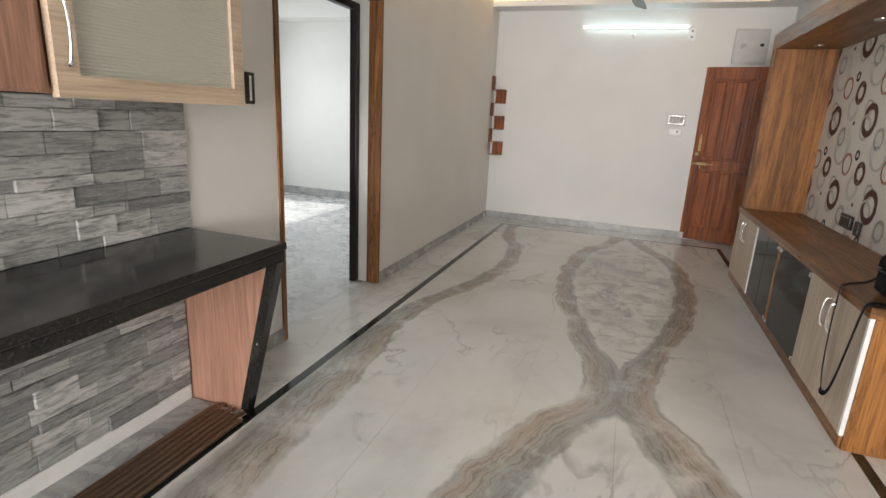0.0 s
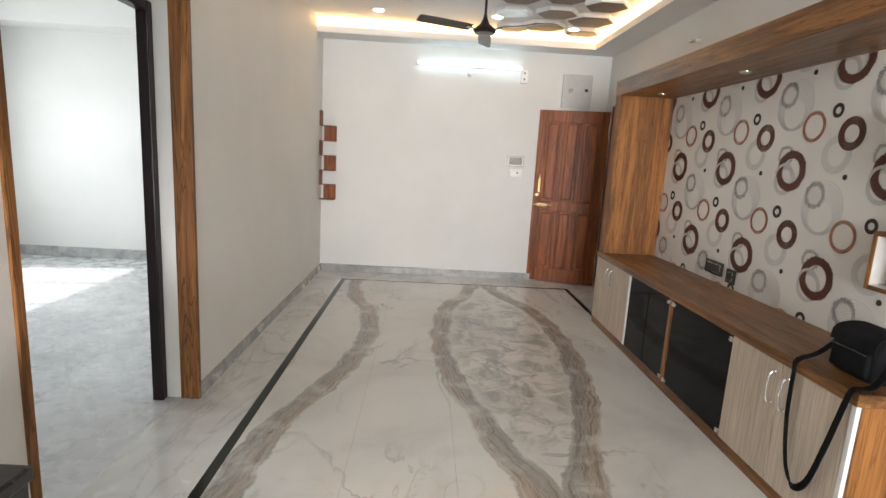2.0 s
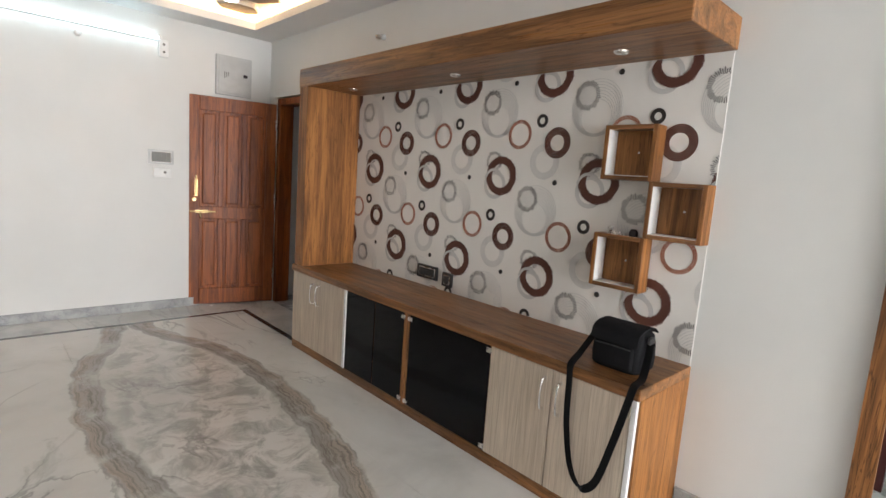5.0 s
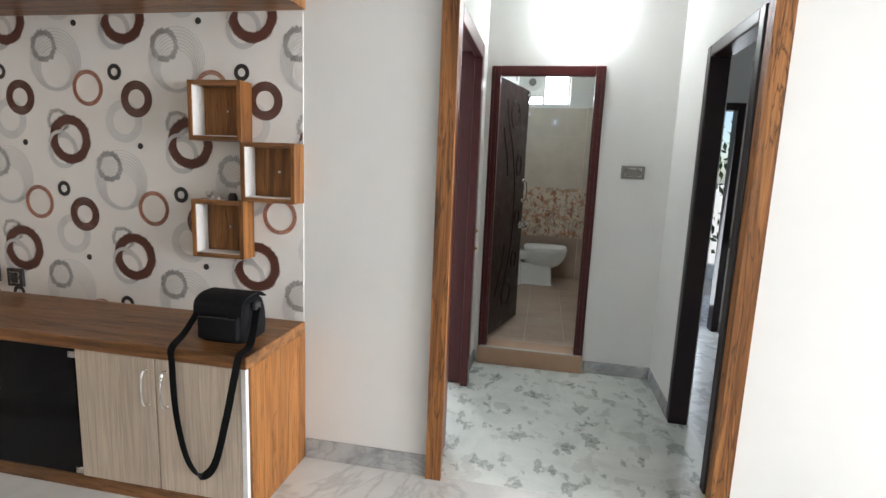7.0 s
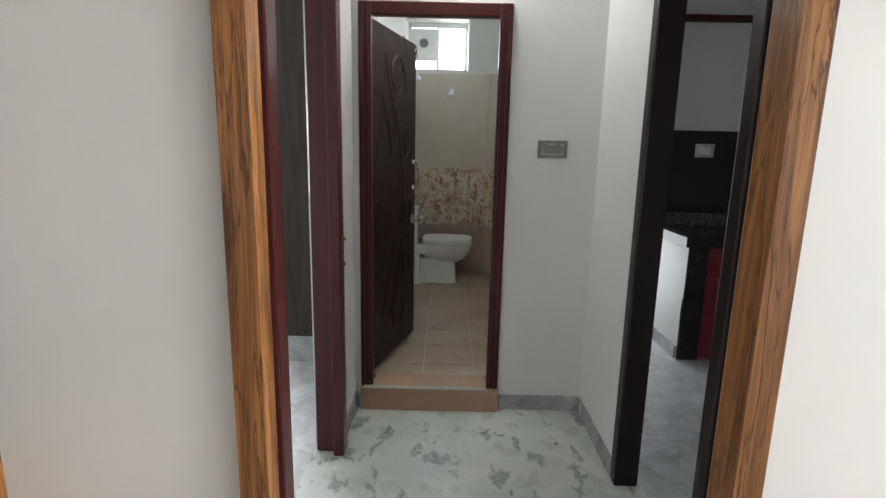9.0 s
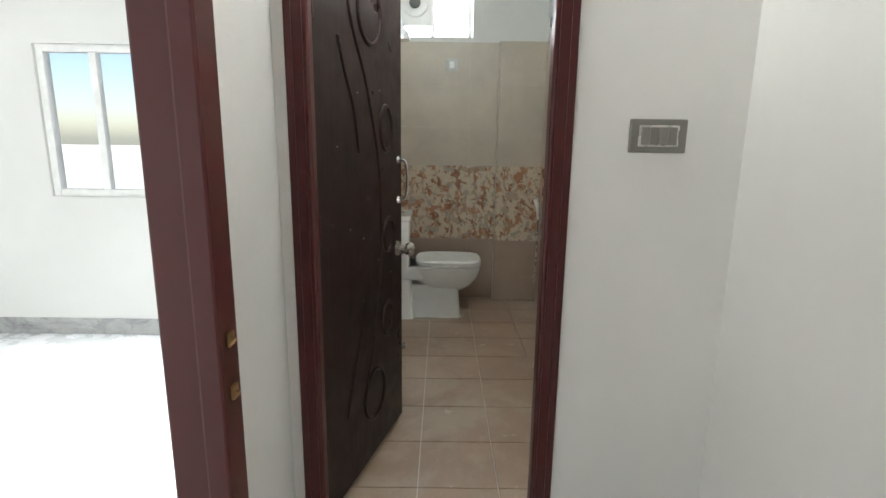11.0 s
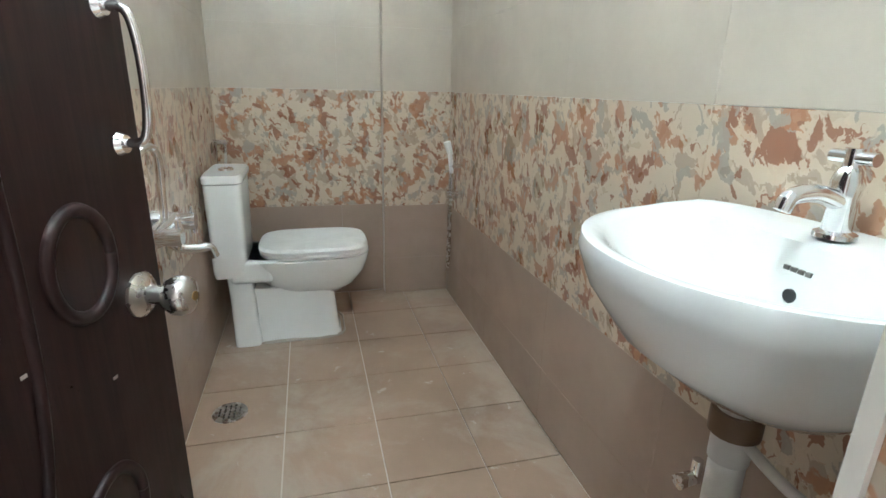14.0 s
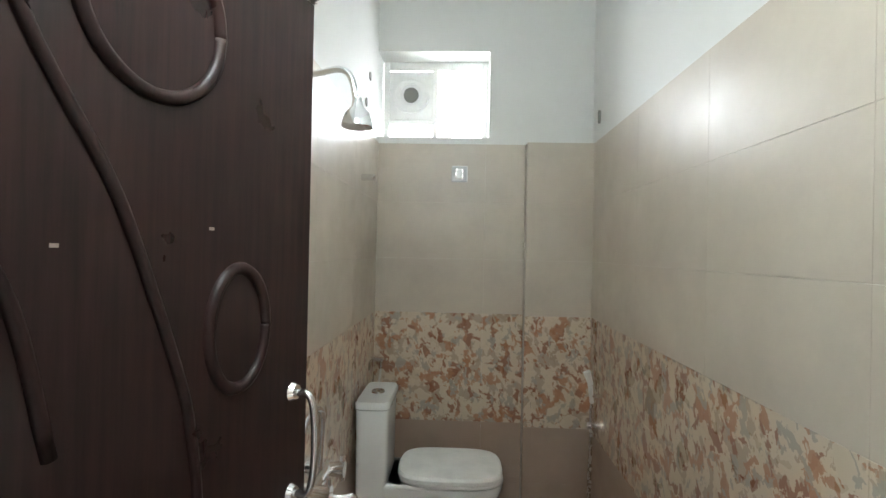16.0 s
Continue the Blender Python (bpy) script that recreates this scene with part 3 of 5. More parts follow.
for span in ((XL, 1.25, 6.680, 6.698, 2.775, 2.795), (1.228, 1.246, 2.7, 6.66, 2.775, 2.795)):
    part("led_strip", box_bm(*span), WARMGLOW, cove)
# recess edges emit by themselves, standing in for the strip's light on them
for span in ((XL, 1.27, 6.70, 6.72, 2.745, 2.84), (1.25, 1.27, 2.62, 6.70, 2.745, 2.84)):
    part("glowing_edge", box_bm(*span), WARMGLOW, cove, "cove edge glowing by itself in place of the LED light on it")

# skirtings
skirts = [("skirting_left", (XL, XL + 0.012, 3.66, YF, 0, 0.085)), ("skirting_far", (XL + 0.012, 0.9, YF - 0.012, YF, 0, 0.085)), ("skirting_far_door", (0.9, XR, YF - 0.012, YF, 0, 0.085)), ("skirting_right", (XR - 0.012, XR, 1.955, 2.55, 0, 0.10)), ("skirting_near_right", (XR - 0.012, XR, YB, 0.68, 0, 0.10)), ("skirting_left_near", (XL, XL + 0.012, 1.775, 2.43, 0, 0.085)),
          ("hall_skirting_end", (HX - 0.012, HX, HR, 1.16, 0, 0.085)), ("hall_skirting_right", (2.46, HX - 0.012, HR, HR + 0.012, 0, 0.085)), ("hall_skirting_left", (2.65, HX, HL - 0.012, HL, 0, 0.085)), ("bedroom_skirting", (LX, -1.985, 7.088, 7.1, 0, 0.12)), ("back_bedroom_skirting", (B2X - 0.012, B2X, BY1 + 0.14, B2Y, 0, 0.12)), ("under_counter_skirting", (XL, XL + 0.012, YB, 1.72, 0, 0.075))]
for nm, s in skirts:
    setting(nm, box_bm(*s, bevel=0.003), WHITELAM if nm == "under_counter_skirting" else SKIRT, "grey marble skirting along the wall", "baseboard")

# door linings and wooden corner trims


def frame_bm(axis, at0, at1, a0, a1, top, w):
    """Three-sided door frame; axis is the wall's normal, at0..at1 its depth, a0..a1 its outer width."""
    bm = bmesh.new()
    spans = ((a0, a0 + w, 0, top), (a1 - w, a1, 0, top), (a0 + w, a1 - w, top - w, top))
    for p, q, z0, z1 in spans:
        box_bm(*((at0, at1, p, q) if axis == "x" else (p, q, at0, at1)), z0, z1, bevel=0.006, segments=2, bm=bm)
    return bm


def rebate_bm(axis, at0, at1, a0, a1, top, w, thin, step):
    """Door frame whose stop of width w reaches to step, and a thinner rebate from there on."""
    lo, hi = sorted((at0, step))
    bm = frame_bm(axis, lo, hi, a0, a1, top, w)
    lo, hi = sorted((step, at1))
    return join(bm, frame_bm(axis, lo, hi, a0, a1, top, thin))


setting("trim_opening_left", boxes((XL - 0.09, XL + 0.012, 3.640, 3.655, 0, 2.14), (XL, XL + 0.012, 3.655, 3.668, 0, 2.14), (XL - 0.09, XL + 0.012, 2.443, 2.458, 0, 2.14), (XL, XL + 0.012, 2.425, 2.443, 0, 2.14), (XL - 0.09, XL + 0.012, 2.458, 3.640, 2.125, 2.14)), TRIMWOOD, "brown wood-grain corner trim of the bedroom opening", "trim")
setting("trim_hall_opening", boxes((XR - 0.03, XR, 1.885, 1.955, 0, 2.15), (XR, XRB + 0.01, 1.925, 1.94, 0, 2.13), (XR - 0.02, XR, 0.685, 0.755, 0, 2.15), (XR, XRB + 0.01, 0.70, 0.715, 0, 2.13), (XR - 0.02, XR, 0.755, 1.885, 2.08, 2.15), (XR, XRB + 0.01, 0.715, 1.925, 2.115, 2.13)), TRIMWOOD, "brown wood-grain casing of the hall opening", "trim")
setting("door_frame_bedroom", frame_bm("x", -1.995, -1.935, 2.45, 3.652, 2.11, 0.05), BLACKFRAME, "near-black painted bedroom door frame", "door frame")
setting("door_frame_back_bedroom", rebate_bm("y", HL - 0.03, HL + 0.105, 1.745, 2.645, 2.14, 0.085, 0.045, HL + 0.018), MAROON, "dark maroon painted door frame", "door frame")
setting("door_frame_kitchen", frame_bm("y", HR - 0.09, HR + 0.012, 1.72, 2.455, 2.08, 0.06), BLACKFRAME, "near-black painted kitchen door frame", "door frame")
setting("door_frame_bathroom", rebate_bm("x", HX - 0.016, 3.196, 1.168, 1.916, 2.10, 0.063, 0.028, 3.085), MAROON, "dark maroon glossy bathroom door frame", "door frame")
for x, z, w in ((3.10, 1.66, 0.010), (3.112, 1.60, 0.007), (3.125, 1.585, 0.012), (3.11, 1.43, 0.006), (3.13, 1.22, 0.006), (3.10, 1.05, 0.008)):
    part("paint_chip", box_bm(x, x + w, 1.8865, 1.8885, z, z + 1.4 * w, bevel=0.0005), DIRT, bpy.data.objects["door_frame_bathroom"], "bare pale chip in the paint")
setting("door_frame_bathroom_bead", boxes((HX - 0.022, HX - 0.016, 1.180, 1.190, 0.12, 2.08), (HX - 0.022, HX - 0.016, 1.212, 1.218, 0.12, 2.08), (HX - 0.022, HX - 0.016, 1.894, 1.904, 0.12, 2.08), (HX - 0.022, HX - 0.016, 1.867, 1.873, 0.12, 2.08)), MAROON, "moulded beads of the maroon door frame", "door frame")
setting("door_frame_entrance", frame_bm("x", XR + 0.01, XRB + 0.01, D0, D1, DT + 0.05, 0.065), TEAK, "reddish-brown teak entrance door frame", "door frame")
setting("door_frame_kitchen_back", frame_bm("x", KX - 0.012, KX + 0.12, -0.15, 0.52, 2.06, 0.06), BLACKFRAME, "near-black frame of the kitchen's back door", "door frame")
setting("bathroom_step", boxes((HX - 0.045, HX - 0.016, 1.168, 1.916, 0, 0.125), (HX - 0.016, 3.198, 1.231, 1.853, 0.0, 0.125)), STEPTILE, "tan tiled step up into the bathroom", "step")
for nm, z0, z1, mat in (("low", BZ, 0.613, BATHTILE_LOW), ("patterned", 0.613, 1.217, CAMO), ("high", 1.217, 2.10, BATHTILE)):
    setting("door_reveal_tiles_" + nm, boxes((3.199, BX0, 1.10, 1.176, z0, z1), (3.199, BX0, 1.894, 1.90, z0, z1)), mat, "glazed brown tiles on the bathroom door reveal", "wall")
setting("door_reveal_edge", boxes((BX0 - 0.006, BX0 + 0.006, 1.170, 1.181, BZ, 2.10)), GROUT, "pale corner bead of the tiled reveal", "trim")
setting("rough_cement_line", boxes((HX - 0.03, HX - 0.017, 1.14, 1.19, 0, 0.012), (HX - 0.05, HX - 0.016, 1.232, 1.9, 0.125, 0.131)), DIRT, "crumbly cement at the door sill", "trim")

# ---- windows ----


def window(name, label, axis, at, a0, a1, z0, z1, bars, w=0.05, depth=0.06):
    """A framed window in a wall; bars: positions of uprights."""
    w_ob = thing(name, label, "window", kind="structure")

    def span(p, q, lo, hi, d0, d1):
        return (d0, d1, p, q, lo, hi) if axis == "x" else (p, q, d0, d1, lo, hi)
    for p, q, lo, hi in ((a0, a0 + w, z0, z1), (a1 - w, a1, z0, z1), (a0 + w, a1 - w, z0, z0 + w), (a0 + w, a1 - w, z1 - w, z1)):
        part("window_frame", box_bm(*span(p, q, lo, hi, at, at + depth), bevel=0.004), WHITEPLASTIC, w_ob)
    for b in bars:
        part("mullion", box_bm(*span(b - w / 2, b + w / 2, z0 + w, z1 - w, at + 0.004, at + depth - 0.004), bevel=0.003), WHITEPLASTIC, w_ob)
    edges = [a0] + list(bars) + [a1]
    for p, q in zip(edges, edges[1:]):
        pane = part("pane", box_bm(*span(p + w / 2, q - w / 2, z0 + w, z1 - w, at + depth / 2, at + depth / 2 + 0.005)), GLASS, w_ob, "clear glass")
        pane.visible_shadow = False
    return w_ob


window("window_1", "white framed living room window", "y", YB - 0.08, -1.5, 1.3, 0.65, 2.35, (-0.57, 0.37))
window("window_2", "white framed bedroom window", "x", LX - 0.12, 4.2, 6.4, 0.85, 2.2, (4.93, 5.67))
window("window_3", "white framed back bedroom window", "x", B2X + 0.02, 3.05, 4.2, 1.0, 2.0, (3.45, 3.83))

# bathroom window: frame with a fan square beside a bright pane
bw = thing("window_4", "small white high window with an exhaust fan hole", "window", kind="structure")
for s in ((6.06, 6.11, 1.285, 1.32, 2.20, 2.69), (6.06, 6.11, 1.875, 1.91, 2.20, 2.69), (6.06, 6.11, 1.32, 1.875, 2.20, 2.235), (6.06, 6.11, 1.32, 1.875, 2.64, 2.69), (6.06, 6.11, 1.585, 1.615, 2.235, 2.64), (6.06, 6.11, 1.615, 1.875, 2.315, 2.345)):
    part("window_frame", box_bm(*s, bevel=0.004), WHITEPLASTIC, bw)
for s in ((6.085, 6.089, 1.32, 1.585, 2.235, 2.64), (6.085, 6.089, 1.615, 1.875, 2.235, 2.315)):
    pane = part("pane", box_bm(*s), GLASS, bw, "clear glass")
    pane.visible_shadow = False
fan = thing("exhaust_fan", "white square exhaust fan in the bathroom window", "exhaust fan", 6.07, 1.745, 2.49)
part("plate", join(box_bm(0.0, 0.012, -0.13, 0.13, -0.145, 0.145, bevel=0.003), ring_bm(0.066, 0.10, 0.03)), WHITEPLASTIC, fan)
part("rim", ring_bm(0.09, 0.108, 0.035), WHITEPLASTIC, fan)
part("cover", ring_bm(0.045, 0.088, 0.014), plain("sunlit_fan_plastic", (0.8, 0.8, 0.79), 0.4), fan)
part("hub", disc_bm(0.045, 0.02), GREYPLASTIC, fan, "grey fan hub")

# ---- outside distance ----
tree = thing("tree", "leafy green tree outside the kitchen door", "tree", 7.6, 0.1, -0.45)
part("trunk", sweep_bm([(0, 0, 0), (0.05, 0.04, 0.9), (-0.04, 0.1, 1.7), (0.05, 0.05, 2.6)], lambda t: 0.10 - 0.06 * t), WENGE, tree)
for k in range(5):
    a = 2 * math.pi * k / 5
    part("branch", sweep_bm([(0, 0.05, 1.4 + 0.15 * k), (0.4 * math.cos(a), 0.4 * math.sin(a), 1.9 + 0.1 * k), (0.8 * math.cos(a), 0.8 * math.sin(a), 2.3 + 0.1 * k)], lambda t: 0.035 - 0.025 * t, segments=6), WENGE, tree)
bm = bmesh.new()
rng = random.Random(4)
for k in range(2600):
    a, r, h = rng.uniform(0, 6.283), rng.uniform(0.15, 1.25), rng.uniform(0.8, 3.3)
    r *= 0.6 + 0.5 * math.sin((h - 0.6) * 1.1) + 0.2 * math.sin(3 * a + 2 * h)
    c = Vector((r * math.cos(a), r * math.sin(a), h))
    q = Euler((rng.uniform(0, 6.28), rng.uniform(0, 6.28), rng.uniform(0, 6.28))).to_matrix()
    s = rng.uniform(0.04, 0.08)
    bm.faces.new([bm.verts.new(c + q @ Vector(v) * s) for v in ((-1, 0, 0), (0, -0.45, 0.1), (1, 0, 0), (0, 0.45, 0.1))])
part("crown", bm, FOLIAGE, tree)
setting("boundary_wall", boxes((9.5, 9.7, -8, 8, -0.45, 1.3)), WHITE, "low pale boundary wall outside", "wall")

# ---- television wall unit ----
CX, CY0, CY1, CT = 1.085, 2.555, 5.455, 0.675
cab = thing("tv_cabinet", "walnut laminate television cabinet with pale doors and black glass", "cabinet", CX, CY0, 0)


def rel(x0, x1, y0, y1, z0, z1):
    return (x0 - CX, x1 - CX, y0 - CY0, y1 - CY0, z0, z1)


part("plinth", box_bm(*rel(CX + 0.006, XR, CY0 + 0.02, CY1, 0, 0.06)), WALNUT_Y, cab)
part("worktop", box_bm(*rel(CX - 0.012, XR, CY0, CY1 + 0.004, 0.625, CT), bevel=0.004, segments=2), WALNUT_Y, cab)
part("end_panel", box_bm(*rel(CX + 0.016, XR, CY0, CY0 + 0.02, 0, 0.625), bevel=0.001), WALNUT, cab)
part("body", box_bm(*rel(CX + 0.03, XR, CY0 + 0.02, CY1, 0.06, 0.625)), WALNUT_Y, cab)


def bow_handle(parent, y, z0, z1, x=-0.001):
    zc = (z0 + z1) / 2
    bm = sweep_bm([(x, y, z0), (x - 0.022, y, z0 + 0.012), (x - 0.030, y, zc), (x - 0.022, y, z1 - 0.012), (x, y, z1)], lambda t: 0.0036 + 0.004 * abs(math.cos(math.pi * t)) ** 2)
    for z in (z0, z1):
        cyl_bm((x + 0.001, y, z), (x - 0.006, y, z), 0.009, 0.006, bm=bm)
    part("handle", bm, CHROME, parent, "chrome bow handle", 40)


for lo, hi, hy in ((2.590, 2.957, 2.915), (2.963, 3.330, 3.0), (4.700, 5.084, 5.045), (5.090, 5.450, 5.128)):
    d = part("door", box_bm(*rel(CX, CX + 0.018, lo, hi, 0.064, 0.620), bevel=0.0015), ASH, cab, "pale ash-grain door")
    bow_handle(d, hy - CY0, 0.425, 0.572, 0.0)
for lo, hi in ((2.566, 2.587), (4.668, 4.696)):
    part("edge_strip", box_bm(*rel(CX - 0.002, CX + 0.02, lo, hi, 0.064, 0.622), bevel=0.001), WHITELAM, cab, "white laminate edge strip")
for lo, hi in ((3.340, 3.977), (4.032, 4.330), (4.338, 4.664)):
    part("glass_door", box_bm(*rel(CX + 0.004, CX + 0.010, lo, hi, 0.066, 0.618), bevel=0.001), BLACKGLASS, cab, "black tinted glass door")
part("divider", box_bm(*rel(CX, CX + 0.03, 3.985, 4.026, 0.062, 0.625)), TRIMWOOD, cab, "walnut divider")
for y in (3.975, 4.035, 3.345):
    for z in (0.085, 0.595):
        part("glass_hinge", box_bm(*rel(CX - 0.004, CX + 0.006, y - 0.018, y + 0.018, z - 0.012, z + 0.012), bevel=0.002), STEEL, cab, "small steel clip")

canopy = thing("tv_canopy", "walnut laminate canopy and side panel framing the wallpaper", "wall panel", CX, CY0, 0)
part("canopy_box", box_bm(*rel(CX, XR, CY0 - 0.005, CY1, 2.035, 2.165), bevel=0.003), WALNUT_Y, canopy)
part("side_panel", box_bm(*rel(CX + 0.004, XR, 5.322, CY1 - 0.004, CT, 2.035), bevel=0.002), WALNUT, canopy)
for y in (5.1, 4.0, 2.95):
    s = part("spotlight", cyl_bm((0.25, y - CY0, 2.036), (0.25, y - CY0, 2.024), 0.035, 0.03, bevel=0.003), STEEL, canopy, "small round steel spotlight", 40)

# printed wallpaper: one repeating motif, half-dropped
paper = tagged(new("wallpaper", finish(box_bm(XR - 0.004, XR + 0.001, 2.56, 5.322, CT, 2.035), "wallpaper", WALLPAPER)), "cream wallpaper printed with brown, rust and grey rings", "wallpaper", kind="structure")


def burst_bm(r0, r1, count, gap=0.45, jag=0.15):
    bm = bmesh.new()
    rr = random.Random(count)
    for k in range(count):
        a0 = 2 * math.pi * k / count
        a1 = a0 + 2 * math.pi / count * (1 - gap)
        e = r1 * (1 - jag * rr.random())
        i = r0 * (1 + jag * rr.random())
        bm.faces.new([bm.verts.new((-0.001, r * math.cos(a), r * math.sin(a))) for r, a in ((i, a0), (e, a0), (e, a1), (i, a1))])
    return bm


def lines_bm(radii, w, start=0.0, arc=6.2832, shift=(0, 0)):
    bm = bmesh.new()
    for i, r in enumerate(radii):
        ring_bm(r, r + w, 0.0008, 40, bm, (shift[0] * i, shift[1] * i), start, arc)
    return bm


PRINTS = [
    ("pale_lines", lines_bm([0.085 + 0.008 * k for k in range(8)], 0.0022, shift=(0, 0.006)), INK_PALE, 0.055, 0.325, 0),
    ("pale_ring", ring_bm(0.062, 0.085, 0.0009), INK_PALE, 0.045, -0.055, 0.0003),
    ("soft_ring", ring_bm(0.060, 0.098, 0.0006), plain("faint_grey_print", (0.64, 0.625, 0.60), 0.6), 0.02, -0.46, 0),
    ("grey_burst", burst_bm(0.046, 0.078, 44), INK_GREY, 0.113, 0.43, 0.0008),
    ("grey_burst_small", burst_bm(0.040, 0.066, 40), INK_GREY, 0.062, 0.085, 0.0006),
    ("brown_ring", join(burst_bm(0.068, 0.120, 70, 0.22, 0.05), ring_bm(0.074, 0.112, 0.0008, 44)), INK_BROWN, 0.0, 0.0, 0.0012),
    ("pale_link", ring_bm(0.058, 0.074, 0.0008, 20, start=0.2, arc=2.2), INK_PALE, 0.055, -0.03, 0.0024),
    ("rust_ring", lines_bm([0.064, 0.069, 0.074, 0.079], 0.0036), INK_RUST, -0.118, 0.241, 0.0008),
    ("mid_ring", lines_bm([0.044, 0.052, 0.060, 0.068, 0.076], 0.0068), INK_BROWN, -0.054, -0.358, 0.0008),
    ("black_ring", ring_bm(0.018, 0.037, 0.0009, 24, None, (0, 0)), INK_BLACK, 0.057, -0.238, 0.0008),
    ("black_dot", disc_bm(0.0145, 0.001), INK_BLACK, 0.263, -0.02, 0.0008),
]
P0, PZ0 = 3.769, 1.467
for nm, bm, ink, dy, dz, lift in PRINTS:
    reach = max(max(abs(v.co.y), abs(v.co.z)) for v in bm.verts)
    whole = finish(bm, nm, ink)
    for i in range(-7, 8):
        for j in range(-3, 4):
            y, z = P0 + 0.651 * i + 0.3255 * (j % 2) + dy, PZ0 + 0.5515 * j + dz
            if y + reach < 2.56 or y - reach > 5.322 or z + reach < CT or z - reach > 2.035:
                continue
            me = whole
            if y - reach < 2.562 or y + reach > 5.32 or z - reach < CT + 0.002 or z + reach > 2.033:
                cut = bmesh.new()
                cut.from_mesh(whole)
                for co, no in (((0, 2.562 - y, 0), (0, -1, 0)), ((0, 5.320 - y, 0), (0, 1, 0)), ((0, 0, CT + 0.002 - z), (0, 0, -1)), ((0, 0, 2.033 - z), (0, 0, 1))):
                    bmesh.ops.bisect_plane(cut, geom=cut.verts[:] + cut.edges[:] + cut.faces[:], plane_co=co, plane_no=no, clear_outer=True)
                if not cut.faces:
                    cut.free()
                    continue
                me = bpy.data.meshes.new(nm)
                cut.to_mesh(me)
                cut.free()
                me.materials.append(ink)
            piece(nm, me, paper, XR - 0.0045 - lift, y, z)

# sockets on the wallpaper


def switch_plate(name, label, m, w, h, frame_mat, inner_mat, rockers, group=""):
    """A plate in the local YZ plane facing -X, with rocker switches."""
    t = thing(name, label, "switch", group=group)
    t.matrix_world = m
    part("frame", box_bm(-0.012, 0, -w / 2, w / 2, -h / 2, h / 2, bevel=0.004, segments=2), frame_mat, t)
    part("bezel", box_bm(-0.015, -0.010, -w / 2 + 0.022, w / 2 - 0.022, -h / 2 + 0.016, h / 2 - 0.016, bevel=0.002), STEEL, t, "silver bezel")
    iw = (w - 0.056) / rockers
    for k in range(rockers):
        y = -w / 2 + 0.028 + iw * (k + 0.5)
        part("rocker", box_bm(-0.019, -0.013, y - iw / 2 + 0.0003, y + iw / 2 - 0.0003, -h / 2 + 0.021, h / 2 - 0.021, bevel=0.0015), inner_mat, t)
    return t


switch_plate("socket_plate", "black socket plate with silver bezel on the wallpaper", pose(XR - 0.008, 4.361, 0.776), 0.215, 0.095, DARKPLASTIC, DARKPLASTIC, 5)
switch_plate("socket_plate", "small square black socket plate on the wallpaper", pose(XR - 0.008, 4.155, 0.758), 0.10, 0.095, DARKPLASTIC, DARKPLASTIC, 1)
switch_plate("switch_plate", "grey glass switch plate with two rockers", pose(HX, 0.944, 1.421), 0.150, 0.087, GREYPLASTIC, GREYPLASTIC, 4)
switch_plate("switch_plate", "silver and grey switch board on the far wall", pose(0.522, YF, 1.438, 0, 0, 90), 0.215, 0.13, STEELGREY, GREYPLASTIC, 4)
switch_plate("switch_plate", "dark two-gang switch plate under the wall cupboard", pose(XL, 2.222, 1.44, 0, 0, 180), 0.062, 0.15, DARKPLASTIC, STEELGREY, 1)
switch_plate("socket_plate", "white geyser socket plate on the bathroom tiles", pose(BX1, 1.445, 1.995), 0.09, 0.09, STEELGREY, WHITEPLASTIC, 1)
bell = thing("bell_box", "small white door-phone box below the switch board", "box", 0.53, YF, 1.296)
part("case", box_bm(-0.075, 0.075, -0.03, 0, -0.045, 0.045, bevel=0.01, segments=3), WHITEPLASTIC, bell, smooth=40)
part("button", cyl_bm((0.02, -0.03, 0.005), (0.02, -0.034, 0.005), 0.012), GREYPLASTIC, bell)

# cube shelves on the wallpaper
for y0, y1, z0, z1 in ((2.802, 3.058, 1.480, 1.735), (2.556, 2.812, 1.222, 1.479), (2.802, 3.058, 0.962, 1.221)):
    sh = thing("cube_shelf", "small walnut cube shelf with white inner side", "shelf", 1.46, y0, z0, group="cube shelves")
    w, h, dpt, th = y1 - y0, z1 - z0, 0.088, 0.02
    part("side", box_bm(0, dpt, 0, th, 0, h, bevel=0.001), WALNUT, sh)
    part("side", box_bm(0, dpt, w - th, w, 0, h, bevel=0.001), WALNUT, sh)
    part("shelf_board", box_bm(0, dpt, th, w - th, 0, th, bevel=0.001), WALNUT_Y, sh)
    part("shelf_board", box_bm(0, dpt, th, w - th, h - th, h, bevel=0.001), WALNUT_Y, sh)
    part("back", box_bm(dpt - 0.006, dpt, th, w - th, th, h - th), WALNUT, sh)
    part("lining", box_bm(0.004, dpt - 0.006, w - th - 0.003, w - th, th, h - th), WHITELAM, sh, "white laminate inner side")
    part("lining", box_bm(0.004, dpt - 0.006, th + 0.002, w - th - 0.004, th, th + 0.003), WHITELAM, sh, "white laminate inner bottom")
    part("screw", cyl_bm((dpt - 0.009, w * 0.45, h * 0.52), (dpt - 0.006, w * 0.45, h * 0.52), 0.005), STEEL, sh, "steel screw")
orn = thing("ornament", "small steel cup on the cube shelf", "ornament", 1.50, 2.995, 1.221)
part("cup", loft_bm([oval(0, 0, z, r, r, 2, 16) for z, r in ((0, 0.012), (0.006, 0.012), (0.01, 0.006), (0.02, 0.014), (0.036, 0.015))]), STEEL, orn, smooth=40)
